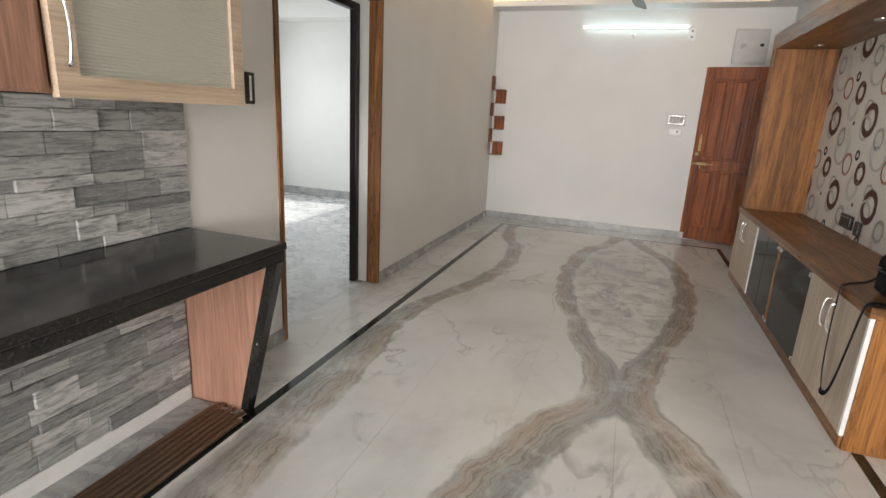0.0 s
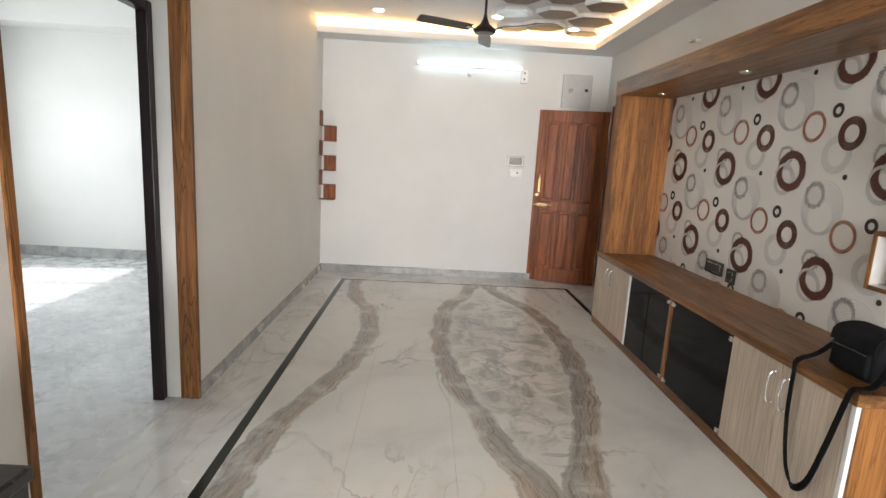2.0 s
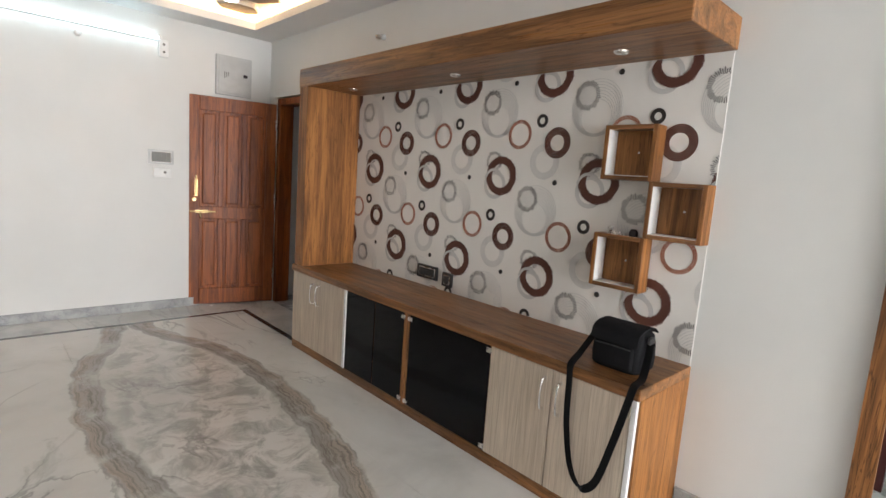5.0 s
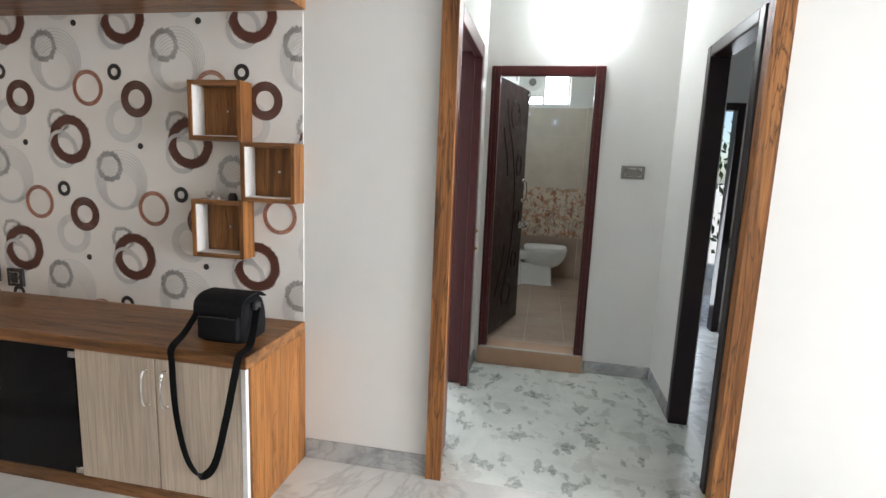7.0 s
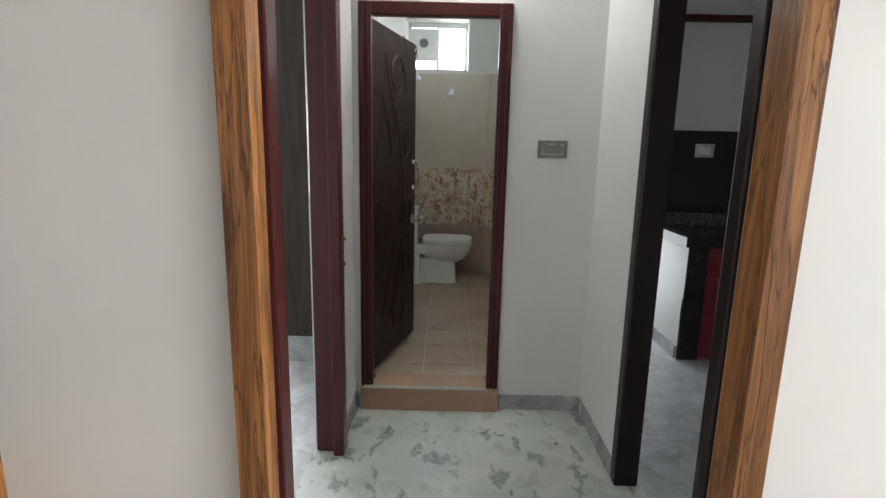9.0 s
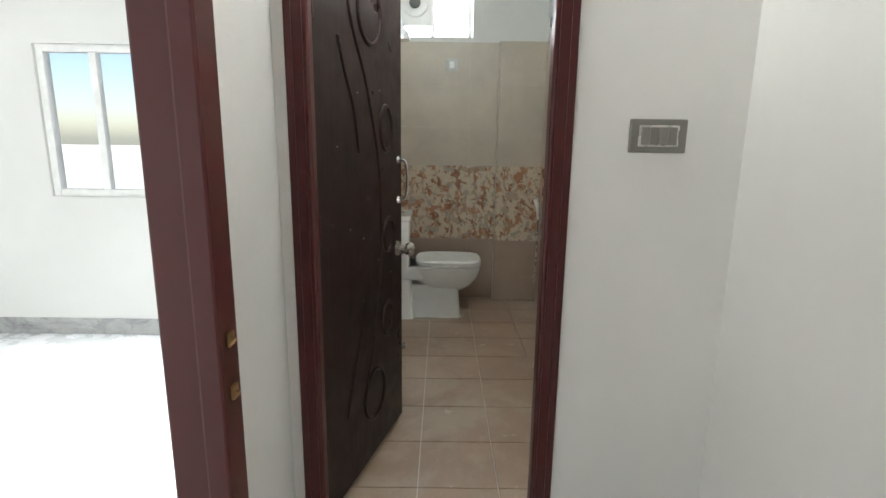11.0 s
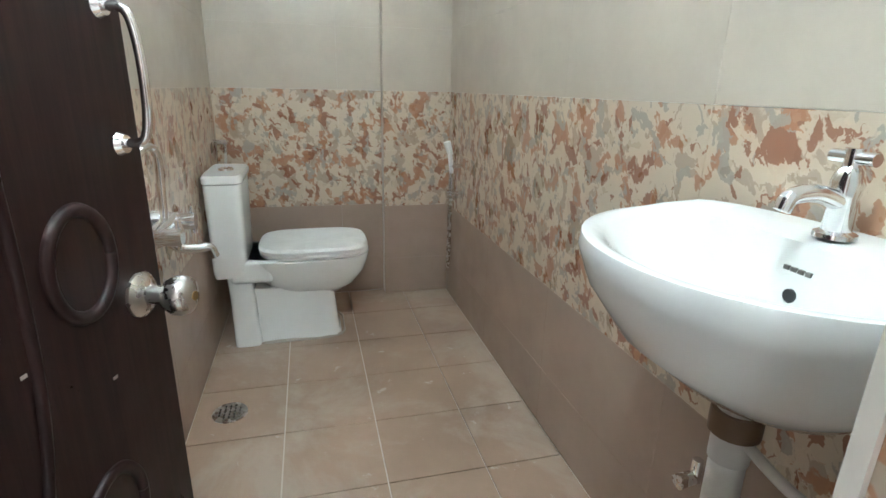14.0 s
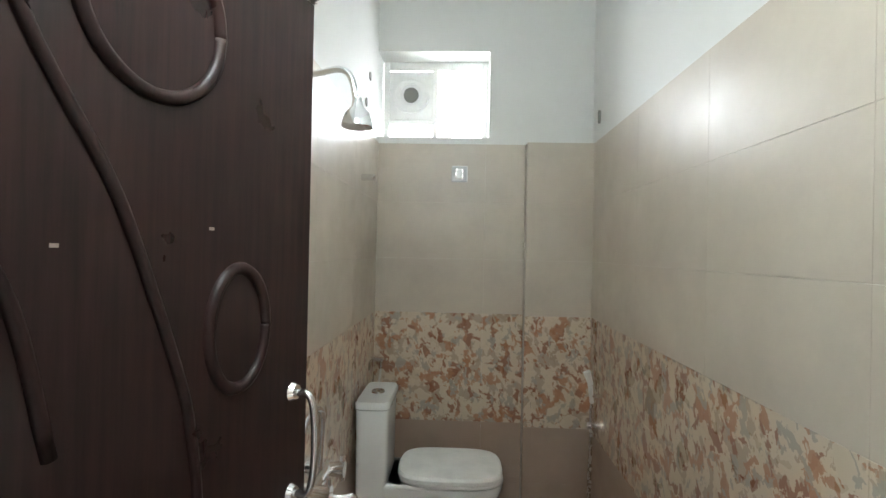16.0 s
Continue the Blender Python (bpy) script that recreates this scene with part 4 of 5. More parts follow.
for y in (2.93, 2.96):
    o2 = thing("bracket", "loose small metal bracket on the cube shelf", "hardware", 1.49, y, 1.221)
    part("plate", join(box_bm(-0.01, 0.01, -0.018, 0.018, 0, 0.004, bevel=0.001), cyl_bm((0, 0.008, 0.004), (0, 0.008, 0.014), 0.006)), STEEL, o2)
o3 = thing("lock", "small dark metal lock on the cube shelf", "lock", 1.49, 2.87, 1.221)
part("case", loft_bm([oval(0, 0, z, rx, ry, 3, 16) for z, rx, ry in ((0, 0.014, 0.02), (0.02, 0.014, 0.02), (0.034, 0.008, 0.012))]), BLACKFRAME, o3, smooth=40)

# shoulder bag
bag = thing("shoulder_bag", "black nylon shoulder bag standing on the cabinet", "bag", 1.28, 2.742, CT)
sec = []
for z, rx, ry in ((0, 0.080, 0.100), (0.012, 0.090, 0.112), (0.055, 0.095, 0.115), (0.12, 0.088, 0.113), (0.158, 0.076, 0.107), (0.178, 0.056, 0.095), (0.184, 0.03, 0.07)):
    sec.append(oval(-0.006, 0, z, rx, ry, 5, 40))
part("body", loft_bm(sec), NYLON, bag, smooth=50)
part("front_pocket", box_bm(-0.112, -0.088, -0.09, 0.09, 0.015, 0.115, bevel=0.012, segments=3), NYLON, bag, smooth=40)
part("flap", sweep_bm([(-0.104, 0, 0.12), (-0.096, 0, 0.165), (-0.05, 0, 0.188), (0.03, 0, 0.189), (0.075, 0, 0.165)], 0.212, 0.006, (0, 1, 0)), NYLON, bag)
part("zip", sweep_bm([(-0.114, -0.08, 0.108), (-0.116, 0, 0.111), (-0.114, 0.08, 0.108)], 0.003, segments=6), DARKPLASTIC, bag)
part("buckle", box_bm(-0.05, -0.01, -0.134, -0.118, 0.135, 0.165, bevel=0.004), DARKPLASTIC, bag)
part("strap", sweep_bm([(-0.02, 0.122, 0.14), (-0.10, 0.150, 0.035), (-0.206, 0.128, 0.004), (-0.222, 0.118, -0.06), (-0.224, 0.108, -0.25), (-0.226, 0.068, -0.43), (-0.228, 0.008, -0.495), (-0.228, -0.055, -0.44), (-0.226, -0.108, -0.25), (-0.224, -0.150, -0.06), (-0.208, -0.160, 0.006), (-0.12, -0.150, 0.022), (-0.03, -0.128, 0.14)], 0.034, 0.003, (0.25, 1, 0), steps=8), NYLON, bag, "flat black strap hanging over the front")

# ---- granite counter with stone wall ----
counter = thing("counter", "black granite counter on a slanted wooden end leg", "counter", XL, 1.78, 0)
part("slab", box_bm(0.002, 0.53, -3.2, 0, 0.790, 0.822, bevel=0.006, segments=2), BLACKSTONE, counter)
part("apron", box_bm(0.488, 0.522, -3.2, -0.004, 0.742, 0.790, bevel=0.005), BLACKSTONE, counter, "black granite front edge")
bm = bmesh.new()
quad = [(0.002, 0.0), (0.288, 0.0), (0.478, 0.79), (0.002, 0.79)]
f = bm.faces.new([bm.verts.new((x, -0.05, z)) for x, z in quad])
g = bmesh.ops.extrude_face_region(bm, geom=[f])
bmesh.ops.translate(bm, vec=(0, 0.035, 0), verts=[v for v in g["geom"] if isinstance(v, bmesh.types.BMVert)])
part("leg_panel", bm, ROSE, counter, "rose-brown wood-grain leg panel")
bm = bmesh.new()
f = bm.faces.new([bm.verts.new((x, -0.056, z)) for x, z in ((0.288, 0), (0.326, 0), (0.520, 0.742), (0.470, 0.742))])
g = bmesh.ops.extrude_face_region(bm, geom=[f])
bmesh.ops.translate(bm, vec=(0, 0.048, 0), verts=[v for v in g["geom"] if isinstance(v, bmesh.types.BMVert)])
part("leg_edge", bm, BLACKSTONE, counter, "black granite edge of the leg")
part("screw", cyl_bm((0.40, -0.058, 0.36), (0.40, -0.055, 0.36), 0.004), STEEL, counter)

cup = thing("wall_cupboard", "rose laminate wall cupboard with a reeded-glass door", "cupboard", XL, 0, 0)
part("body", boxes((0.002, 0.285, 1.062, 1.08, 1.365, 2.1), (0.002, 0.285, 1.80, 1.818, 1.365, 2.1), (0.002, 0.285, 1.08, 1.80, 1.365, 1.383), (0.002, 0.285, 1.08, 1.80, 2.08, 2.1), (0.002, 0.012, 1.08, 1.80, 1.383, 2.08)), ROSE, cup)
part("inner_shelf", box_bm(0.012, 0.27, 1.08, 1.80, 1.72, 1.735), WHITELAM, cup)
door = part("door", boxes((0.29, 0.318, 1.083, 1.150, 1.355, 2.11), (0.29, 0.318, 1.762, 1.817, 1.355, 2.11), (0.29, 0.318, 1.150, 1.762, 1.355, 1.418), (0.29, 0.318, 1.150, 1.762, 2.05, 2.11)), PINE, cup, "raw pale pine door frame")
bm = bmesh.new()
z = 1.418
prev = None
while z < 2.05:
    row = [bm.verts.new((0.302 + (0.0022 if k % 2 else 0), y, z)) for k, y in ((0, 1.150), (0, 1.762))]
    for v in row:
        v.co.x = 0.302 + 0.0022 * math.sin(z * 300) ** 2
    if prev:
        bm.faces.new((prev[0], prev[1], row[1], row[0]))
    prev = row
    z += 0.0035
part("glass", bm, FROST, door, "reeded frosted glass")
part("glass_back", box_bm(0.294, 0.297, 1.150, 1.762, 1.418, 2.05), FROST, door, "frosted glass sheet")
part("handle", sweep_bm([(0.318, 1.115, 1.44), (0.335, 1.115, 1.455), (0.345, 1.115, 1.53), (0.335, 1.115, 1.605), (0.318, 1.115, 1.62)], lambda t: 0.004 + 0.004 * abs(math.cos(math.pi * t)) ** 2), CHROME, door, "chrome bow handle", 40)
for zz in (1.44, 1.62):
    part("hinge", box_bm(0.27, 0.296, 1.735, 1.76, zz, zz + 0.03, bevel=0.003), STEEL, door, "small steel hinge")
cup2 = thing("wall_cupboard", "closed rose laminate wall cupboard beside the glass one", "cupboard", XL, 0, 0)
part("body", box_bm(0.002, 0.285, 0.1, 1.058, 1.372, 2.1), ROSE, cup2)
part("door", box_bm(0.287, 0.305, 0.58, 1.056, 1.372, 2.1, bevel=0.001), ROSE, cup2)
part("door", box_bm(0.287, 0.305, 0.1, 0.576, 1.372, 2.1, bevel=0.001), ROSE, cup2)

tubes = [(1.0, 1.70, 0.0), (0.9, 1.735, 0.03), (0.8, 1.69, 0.06), (0.95, 1.72, 0.09), (0.85, 1.68, 0.12), (0.7, 1.71, 0.15), (0.6, 1.66, 0.18)]
for k, (a, b, dx) in enumerate(tubes):
    t = thing("metal_tube", "slim bronze metal tube lying on the floor", "tube", -1.60 + dx, 0, 0.0125, group="tubes on the floor")
    part("tube", cyl_bm((0.002 * (k % 3), b - 1.6, 0), (0, b, 0), 0.0125, segments=14), BRONZE, t, smooth=40)
    part("end_ring", cyl_bm((-0.001, b - 0.012, 0), (0, b + 0.001, 0), 0.0128, segments=14), STEEL, t)
ledge = setting("tube_ledge", box_bm(XL + 0.012, -1.625, YB, 1.72, 0.0, 0.006), SKIRT, "grey marble strip under the counter", "floor")

# ---- far wall ----
tube = thing("tube_light", "glowing white tube light on the far wall", "tube light", -0.09, YF, 2.482)
part("batten", box_bm(-0.60, 0.60, -0.022, 0, -0.018, 0.018, bevel=0.004), WHITEPLASTIC, tube)
part("tube", cyl_bm((-0.585, -0.040, 0), (0.585, -0.040, 0), 0.015), TUBE, tube, "bright glowing tube")
for x in (-0.60, 0.60):
    part("end_cap", box_bm(x - 0.014, x + 0.014, -0.056, 0, -0.02, 0.02, bevel=0.004), WHITEPLASTIC, tube)
knob = thing("ceiling_rose", "small round white wall rose below the tube light", "wall rose", -0.09, YF, 2.39)
part("disc", loft_bm([[(x, -d, z) for x, z, _ in oval(0, 0, 0, r, r, 2, 20)] for d, r in ((0, 0.026), (0.012, 0.026), (0.03, 0.015))]), WHITEPLASTIC, knob, smooth=40)
sock = thing("plug_socket", "white plug socket beside the tube light", "socket", 0.545, YF, 2.40)
part("plate", box_bm(-0.04, 0.04, -0.028, 0, -0.075, 0.075, bevel=0.006, segments=2), WHITEPLASTIC, sock)
for z in (-0.03, 0.035):
    part("pin_hole", cyl_bm((0, -0.0295, z), (0, -0.027, z), 0.011), GREYPLASTIC, sock)
meter = thing("meter_box", "grey steel meter box high on the far wall", "meter box", 1.17, YF, 2.27)
part("box", box_bm(-0.172, 0.172, -0.03, 0, -0.187, 0.187, bevel=0.004), STEELGREY, meter)
part("door", box_bm(-0.152, 0.152, -0.038, -0.03, -0.168, 0.168, bevel=0.003), STEELGREY, meter)
part("latch", box_bm(0.085, 0.125, -0.044, -0.038, 0.0, 0.03, bevel=0.003), BLACKFRAME, meter, "black latch")
for k in range(3):
    part("mark", box_bm(-0.10 + 0.018 * k, -0.092 + 0.018 * k, -0.0395, -0.038, -0.03 + 0.01 * k, 0.03), GREYPLASTIC, meter, "small printed mark")
light_hook = thing("bulb_holder", "small clear bulb holder high on the white wall", "bulb holder", XR, 5.045, 2.437)
part("holder", cyl_bm((0, 0, 0.01), (-0.03, 0, 0.01), 0.022, 0.018), STEELGREY, light_hook, smooth=40)
part("bulb", loft_bm([[(-d, y, z) for y, z, _ in oval(0, 0, 0, r, r, 2, 16)] for d, r in ((0.03, 0.012), (0.05, 0.02), (0.065, 0.019), (0.076, 0.008))]), STEEL, light_hook, smooth=40)
for k in range(3):
    zt = 1.712 - 0.335 * k
    d = thing("corner_shelf", "small square dark-wood corner shelf block", "shelf", XL, YF, zt, group="corner shelf blocks")
    part("back", box_bm(0.03, 0.172, -0.016, 0, -0.165, 0, bevel=0.001), TEAK, d)
    part("side", box_bm(0, 0.014, -0.14, 0, 0.0, 0.172, bevel=0.001), TEAK, d)
    part("shelf_board", box_bm(0, 0.172, -0.14, 0, -0.171, -0.165, bevel=0.001), WALNUT, d, "thin shelf edge")
    part("shelf_board", box_bm(0, 0.172, -0.14, 0, 0.0, 0.006, bevel=0.001), WALNUT, d, "thin shelf edge")

# entrance door leaf, open against the far wall
leaf = thing("door_1", "panelled reddish teak entrance door standing open", "door", 1.545, 6.85, 0.012, 166, kind="structure")
LW, LH = 0.80, 2.035
stiles = [(0, 0.095), (0.275, 0.325), (0.490, 0.540), (0.705, LW)]
part("core", box_bm(0.02, LW - 0.02, -0.012, 0.012, 0.02, LH - 0.02), TEAK, leaf)
for a, b in ((0, 0.095), (0.705, LW)):
    part("stile", box_bm(a, b, -0.025, 0.025, 0, LH, bevel=0.004), TEAK, leaf)
for z0, z1 in ((0, 0.16), (0.86, 0.98), (1.90, LH)):
    part("rail", box_bm(0.095, 0.705, -0.0245, 0.0245, z0, z1, bevel=0.004), TEAK, leaf)
for a, b in stiles[1:3]:
    for z0, z1 in ((0.16, 0.86), (0.98, 1.90)):
        part("muntin", box_bm(a, b, -0.024, 0.024, z0, z1, bevel=0.004), TEAK, leaf)
for a, b in ((0.095, 0.275), (0.325, 0.490), (0.540, 0.705)):
    for z0, z1 in ((0.16, 0.86), (0.98, 1.90)):
        part("panel", box_bm(a + 0.022, b - 0.022, -0.021, 0.021, z0 + 0.025, z1 - 0.025, bevel=0.012, segments=2), TEAK, leaf)
part("bolt", join(cyl_bm((0.735, 0.031, 1.10), (0.735, 0.031, 1.28), 0.007), box_bm(0.722, 0.748, 0.025, 0.030, 1.08, 1.24)), BRASS, leaf, "brass tower bolt", 40)
part("slide_latch", join(join(cyl_bm((0.56, 0.032, 0.93), (0.795, 0.032, 0.93), 0.007), box_bm(0.63, 0.74, 0.024, 0.032, 0.915, 0.945)), sweep_bm([(0.70, 0.028, 0.93), (0.70, 0.040, 0.90), (0.69, 0.038, 0.87)], 0.006)), BRASS, leaf, "aged brass sliding latch", 40)
part("lock", cyl_bm((0.752, 0.025, 1.045), (0.752, 0.036, 1.045), 0.020, 0.017), BRASS, leaf, "round brass lock", 40)
part("hasp", box_bm(LW, LW + 0.02, -0.006, 0.006, 1.02, 1.08, bevel=0.002), BLACKFRAME, leaf, "dark strike plate")
for z in (0.25, 1.02, 1.78):
    part("hinge", cyl_bm((0.0, 0.024, z), (0.0, 0.024, z + 0.1), 0.009), STEEL, leaf, "steel hinge")

# ---- ceiling: fan, hexagons, downlights ----
cf = thing("ceiling_fan", "dark brown three-blade ceiling fan, at rest", "ceiling fan", -0.10, 5.41, 2.50)
part("rod", cyl_bm((0, 0, 0.06), (0, 0, 0.31), 0.011), FANPAINT, cf, smooth=40)
part("canopy", loft_bm([oval(0, 0, z, r, r, 2, 24) for z, r in ((0.26, 0.018), (0.30, 0.05), (0.34, 0.06))]), FANPAINT, cf, smooth=40)
part("motor", loft_bm([oval(0, 0, z, r, r, 2, 28) for z, r in ((-0.035, 0.03), (-0.028, 0.085), (-0.005, 0.10), (0.015, 0.085), (0.045, 0.04), (0.09, 0.02), (0.12, 0.014))]), FANPAINT, cf, smooth=40)
for k in range(3):
    a = radians(-36 + 120 * k)
    u, v = Vector((math.cos(a), math.sin(a), 0)), Vector((-math.sin(a), math.cos(a), 0))
    secs = []
    for s, w in ((0.13, 0.045), (0.2, 0.056), (0.4, 0.06), (0.58, 0.056), (0.605, 0.04)):
        c = u * s + Vector((0, 0, 0.0))
        tilt = Vector((0, 0, 0.012))
        secs.append([c - v * w - tilt, c + v * w + tilt, c + v * w + tilt + Vector((0, 0, 0.005)), c - v * w - tilt + Vector((0, 0, 0.005))])
    bl = part("blade", loft_bm(secs), FANPAINT, cf)
    part("bracket", box_bm(0.07, 0.17, -0.02, 0.02, -0.004, 0.004, bevel=0.002), STEEL, bl, "steel blade bracket").matrix_local = Matrix.Rotation(a, 4, "Z")

hexes = [(0.99, 6.12, 0.24, 0), (1.05, 6.60, 0.19, 1), (0.62, 5.94, 0.20, 1), (0.60, 6.42, 0.23, 0), (0.21, 6.0, 0.19, 2), (0.30, 6.56, 0.17, 1), (0.98, 5.62, 0.2, 0), (0.58, 5.48, 0.18, 1), (0.2, 5.55, 0.19, 0)]
PALEHEX = plain("pale_blue_gloss", (0.50, 0.56, 0.60), 0.2)
for x, y, r, kind in hexes:
    h = thing("ceiling_hexagon", "hexagonal dark veneer panel with white edge on the ceiling" if kind < 2 else "hexagonal pale glossy panel on the ceiling", "ceiling panel", x, y, 2.84, group="ceiling hexagons")
    pts = [(r * math.cos(radians(60 * k)), r * 0.86 * math.sin(radians(60 * k))) for k in range(6)]
    part("base", loft_bm([[(p, q, 0) for p, q in pts], [(p, q, -0.035) for p, q in pts]]), CEIL, h)
    part("face", loft_bm([[(p * 0.93, q * 0.93, -0.0355) for p, q in pts], [(p * 0.93, q * 0.93, -0.040) for p, q in pts]]), PALEHEX if kind == 2 else HEXWOOD, h)
for x, y, e in ((-1.08, 6.29, 1), (0.90, 6.37, 1), (0.10, 6.25, 1), (-1.08, 4.2, 1), (0.9, 4.2, 1)):
    dl = thing("downlight", "round white recessed ceiling downlight, lit", "downlight", x, y, 2.84 - (0.04 if x > 0.5 and y > 5 else 0), group="downlights")
    part("ring", loft_bm([oval(0, 0, z, r, r, 2, 28) for z, r in ((0, 0.068), (-0.008, 0.066), (-0.012, 0.058))]), WHITEPLASTIC, dl, smooth=40)
    part("lens", cyl_bm((0, 0, -0.0125), (0, 0, -0.0145), 0.052, segments=28), LEDGLOW, dl, "bright lit lens")

# ---- hall ----
def bulb_light(label, x, y, z, rz, strength, color):
    t = thing("bulb_light", label, "wall light", x, y, z, rz)
    part("holder", cyl_bm((0, 0, 0), (-0.04, 0, 0), 0.03, 0.022), WHITEPLASTIC, t, smooth=40)
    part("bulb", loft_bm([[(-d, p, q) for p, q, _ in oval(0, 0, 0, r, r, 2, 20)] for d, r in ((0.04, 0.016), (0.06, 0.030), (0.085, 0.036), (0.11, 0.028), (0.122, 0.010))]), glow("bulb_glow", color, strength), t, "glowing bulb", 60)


bulb_light("bright bare bulb on the hall end wall", HX, 1.345, 2.42, 0, 290.0, (0.99, 0.985, 0.92))
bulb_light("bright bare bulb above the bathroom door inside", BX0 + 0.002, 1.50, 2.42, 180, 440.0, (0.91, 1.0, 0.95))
for nm, x, y, z in (("door_catch", 2.60, HL - 0.032, 1.02), ("door_hook", 2.60, HL - 0.032, 0.91)):
    c = thing(nm, "small brass door catch on the maroon frame", "door catch", x, y, z)
    part("plate", box_bm(-0.012, 0.012, -0.006, 0.002, -0.015, 0.015, bevel=0.002), BRASS, c)
    part("hook", sweep_bm([(0, -0.004, 0), (-0.012, -0.016, 0.004), (-0.020, -0.010, -0.004)], 0.003, segments=6), BRASS, c)

# ---- back bedroom wardrobe ----
wd = thing("wardrobe", "dark brown laminate wardrobe on a pale marble plinth", "wardrobe", 3.6, 2.10, 0)
part("plinth", box_bm(0.02, 0.58, 0, 0.43, 0, 0.185), SKIRT, wd)
part("body", box_bm(0.012, 0.60, 0, 0.455, 0.185, 2.35, bevel=0.002), WENGE, wd)
part("side_panel", box_bm(0, 0.012, 0, 0.455, 0.185, 2.35, bevel=0.001), WENGE, wd)
part("door", box_bm(0.012, 0.30, 0.455, 0.473, 0.19, 2.34, bevel=0.002), WENGE, wd)
part("door", box_bm(0.304, 0.60, 0.455, 0.473, 0.19, 2.34, bevel=0.002), WENGE, wd)

# ---- kitchen ----
kc = thing("kitchen_counter", "black granite kitchen counter with white side", "kitchen counter", 3.8, -0.16, 0)
part("worktop", box_bm(-0.03, 0.62, -2.2, 0.03, 0.80, 0.87, bevel=0.006, segments=2), BLACKSTONE, kc)
part("side_wall", box_bm(0.02, 0.62, -0.10, 0.0, 0, 0.80), WHITE, kc, "white plastered counter side")
part("edge_post", box_bm(-0.004, 0.02, -0.14, 0.0, 0, 0.80, bevel=0.003), BLACKSTONE, kc, "black granite post")
part("skirt", box_bm(0.03, 0.61, 0.0, 0.012, 0, 0.09), SKIRT, kc)
ku = thing("drawer_unit", "glossy dark red kitchen drawer unit", "drawers", 3.8, -0.302, 0)
part("body", box_bm(0.02, 0.60, -0.62, 0.0, 0.01, 0.798), REDLAM, ku)
for z0, z1 in ((0.02, 0.30), (0.305, 0.585), (0.59, 0.745)):
    dr = part("drawer", box_bm(0.002, 0.02, -0.62, 0, z0, z1, bevel=0.002), REDLAM, ku)
    part("handle", sweep_bm([(0.0, -0.38, z1 - 0.07), (-0.02, -0.36, z1 - 0.07), (-0.024, -0.30, z1 - 0.07), (-0.02, -0.24, z1 - 0.07), (0.0, -0.22, z1 - 0.07)], 0.005), CHROME, dr, "chrome bow handle", 40)
ku2 = thing("kitchen_cabinet", "dark red kitchen base cabinet", "cabinet", 3.8, -0.93, 0)
part("body", box_bm(0.02, 0.60, -1.4, 0.0, 0.01, 0.798), REDLAM, ku2)
part("door", box_bm(0.002, 0.02, -0.69, -0.003, 0.02, 0.78, bevel=0.002), REDLAM, ku2)
part("door", box_bm(0.002, 0.02, -1.39, -0.695, 0.02, 0.78, bevel=0.002), REDLAM, ku2)
setting("backsplash", boxes((KX - 0.018, KX, -2.4, -0.20, 0.965, 1.588)), BLACKSTONE, "black granite kitchen backsplash", "backsplash")
setting("backsplash_strip", boxes((KX - 0.022, KX, -2.4, -0.20, 0.87, 0.963)), SPECKLED, "speckled grey granite strip behind the worktop", "backsplash")
switch_plate("socket_plate", "silver socket plate on the black backsplash", pose(KX - 0.018, -0.48, 1.44), 0.14, 0.10, STEELGREY, WHITEPLASTIC, 2)
setting("kitchen_band", boxes((KX - 0.02, KX, -2.4, -0.16, 2.36, 2.41)), MAROON, "thin brown rail along the kitchen wall", "trim")
wl = thing("wall_lamp", "small black wall lamp high in the kitchen", "wall lamp", KX, -1.02, 2.30)
part("base", cyl_bm((0, 0, 0), (-0.03, 0, 0), 0.04), DARKPLASTIC, wl)
part("shade", cyl_bm((-0.05, 0, 0.03), (-0.05, 0, -0.07), 0.03, 0.045), DARKPLASTIC, wl, smooth=40)

# ---- bathroom ----
bl = thing("door_2", "dark brown moulded bathroom door standing open", "door", 3.185, 1.882, 0.135, -15.4, kind="structure")
BW, BH = 0.735, 1.93
part("leaf", box_bm(0, BW, 0, 0.036, 0, BH, bevel=0.003), DARK, bl)


def groove(points, r=0.006):
    return sweep_bm([(u, 0.0, z - 0.135) for u, z in points], r, segments=8, steps=5)


def oval_line(cu, cz, ru, rz):
    return [(cu + ru * math.cos(2 * math.pi * k / 20), cz + rz * math.sin(2 * math.pi * k / 20)) for k in range(21)]


for cu, cz, ru, rz in ((0.556, 1.448, 0.058, 0.084), (0.41, 1.835, 0.098, 0.102), (0.580, 1.025, 0.053, 0.066), (0.556, 0.67, 0.056, 0.07), (0.41, 0.40, 0.098, 0.102)):
    part("moulding", groove(oval_line(cu, cz, ru, rz), 0.009), DARK, bl, "raised oval moulding", True)
for line in (((0.21, 1.93), (0.264, 1.772), (0.346, 1.644), (0.384, 1.570), (0.446, 1.416), (0.47, 1.335), (0.487, 1.2), (0.487, 0.95), (0.46, 0.78), (0.40, 0.62), (0.30, 0.40)), ((0.16, 1.72), (0.203, 1.618), (0.263, 1.509), (0.30, 1.36)), ((0.16, 0.42), (0.21, 0.55), (0.282, 0.69), (0.31, 0.82))):
    part("moulding", groove(line, 0.0075), DARK, bl, "curved raised moulding", True)
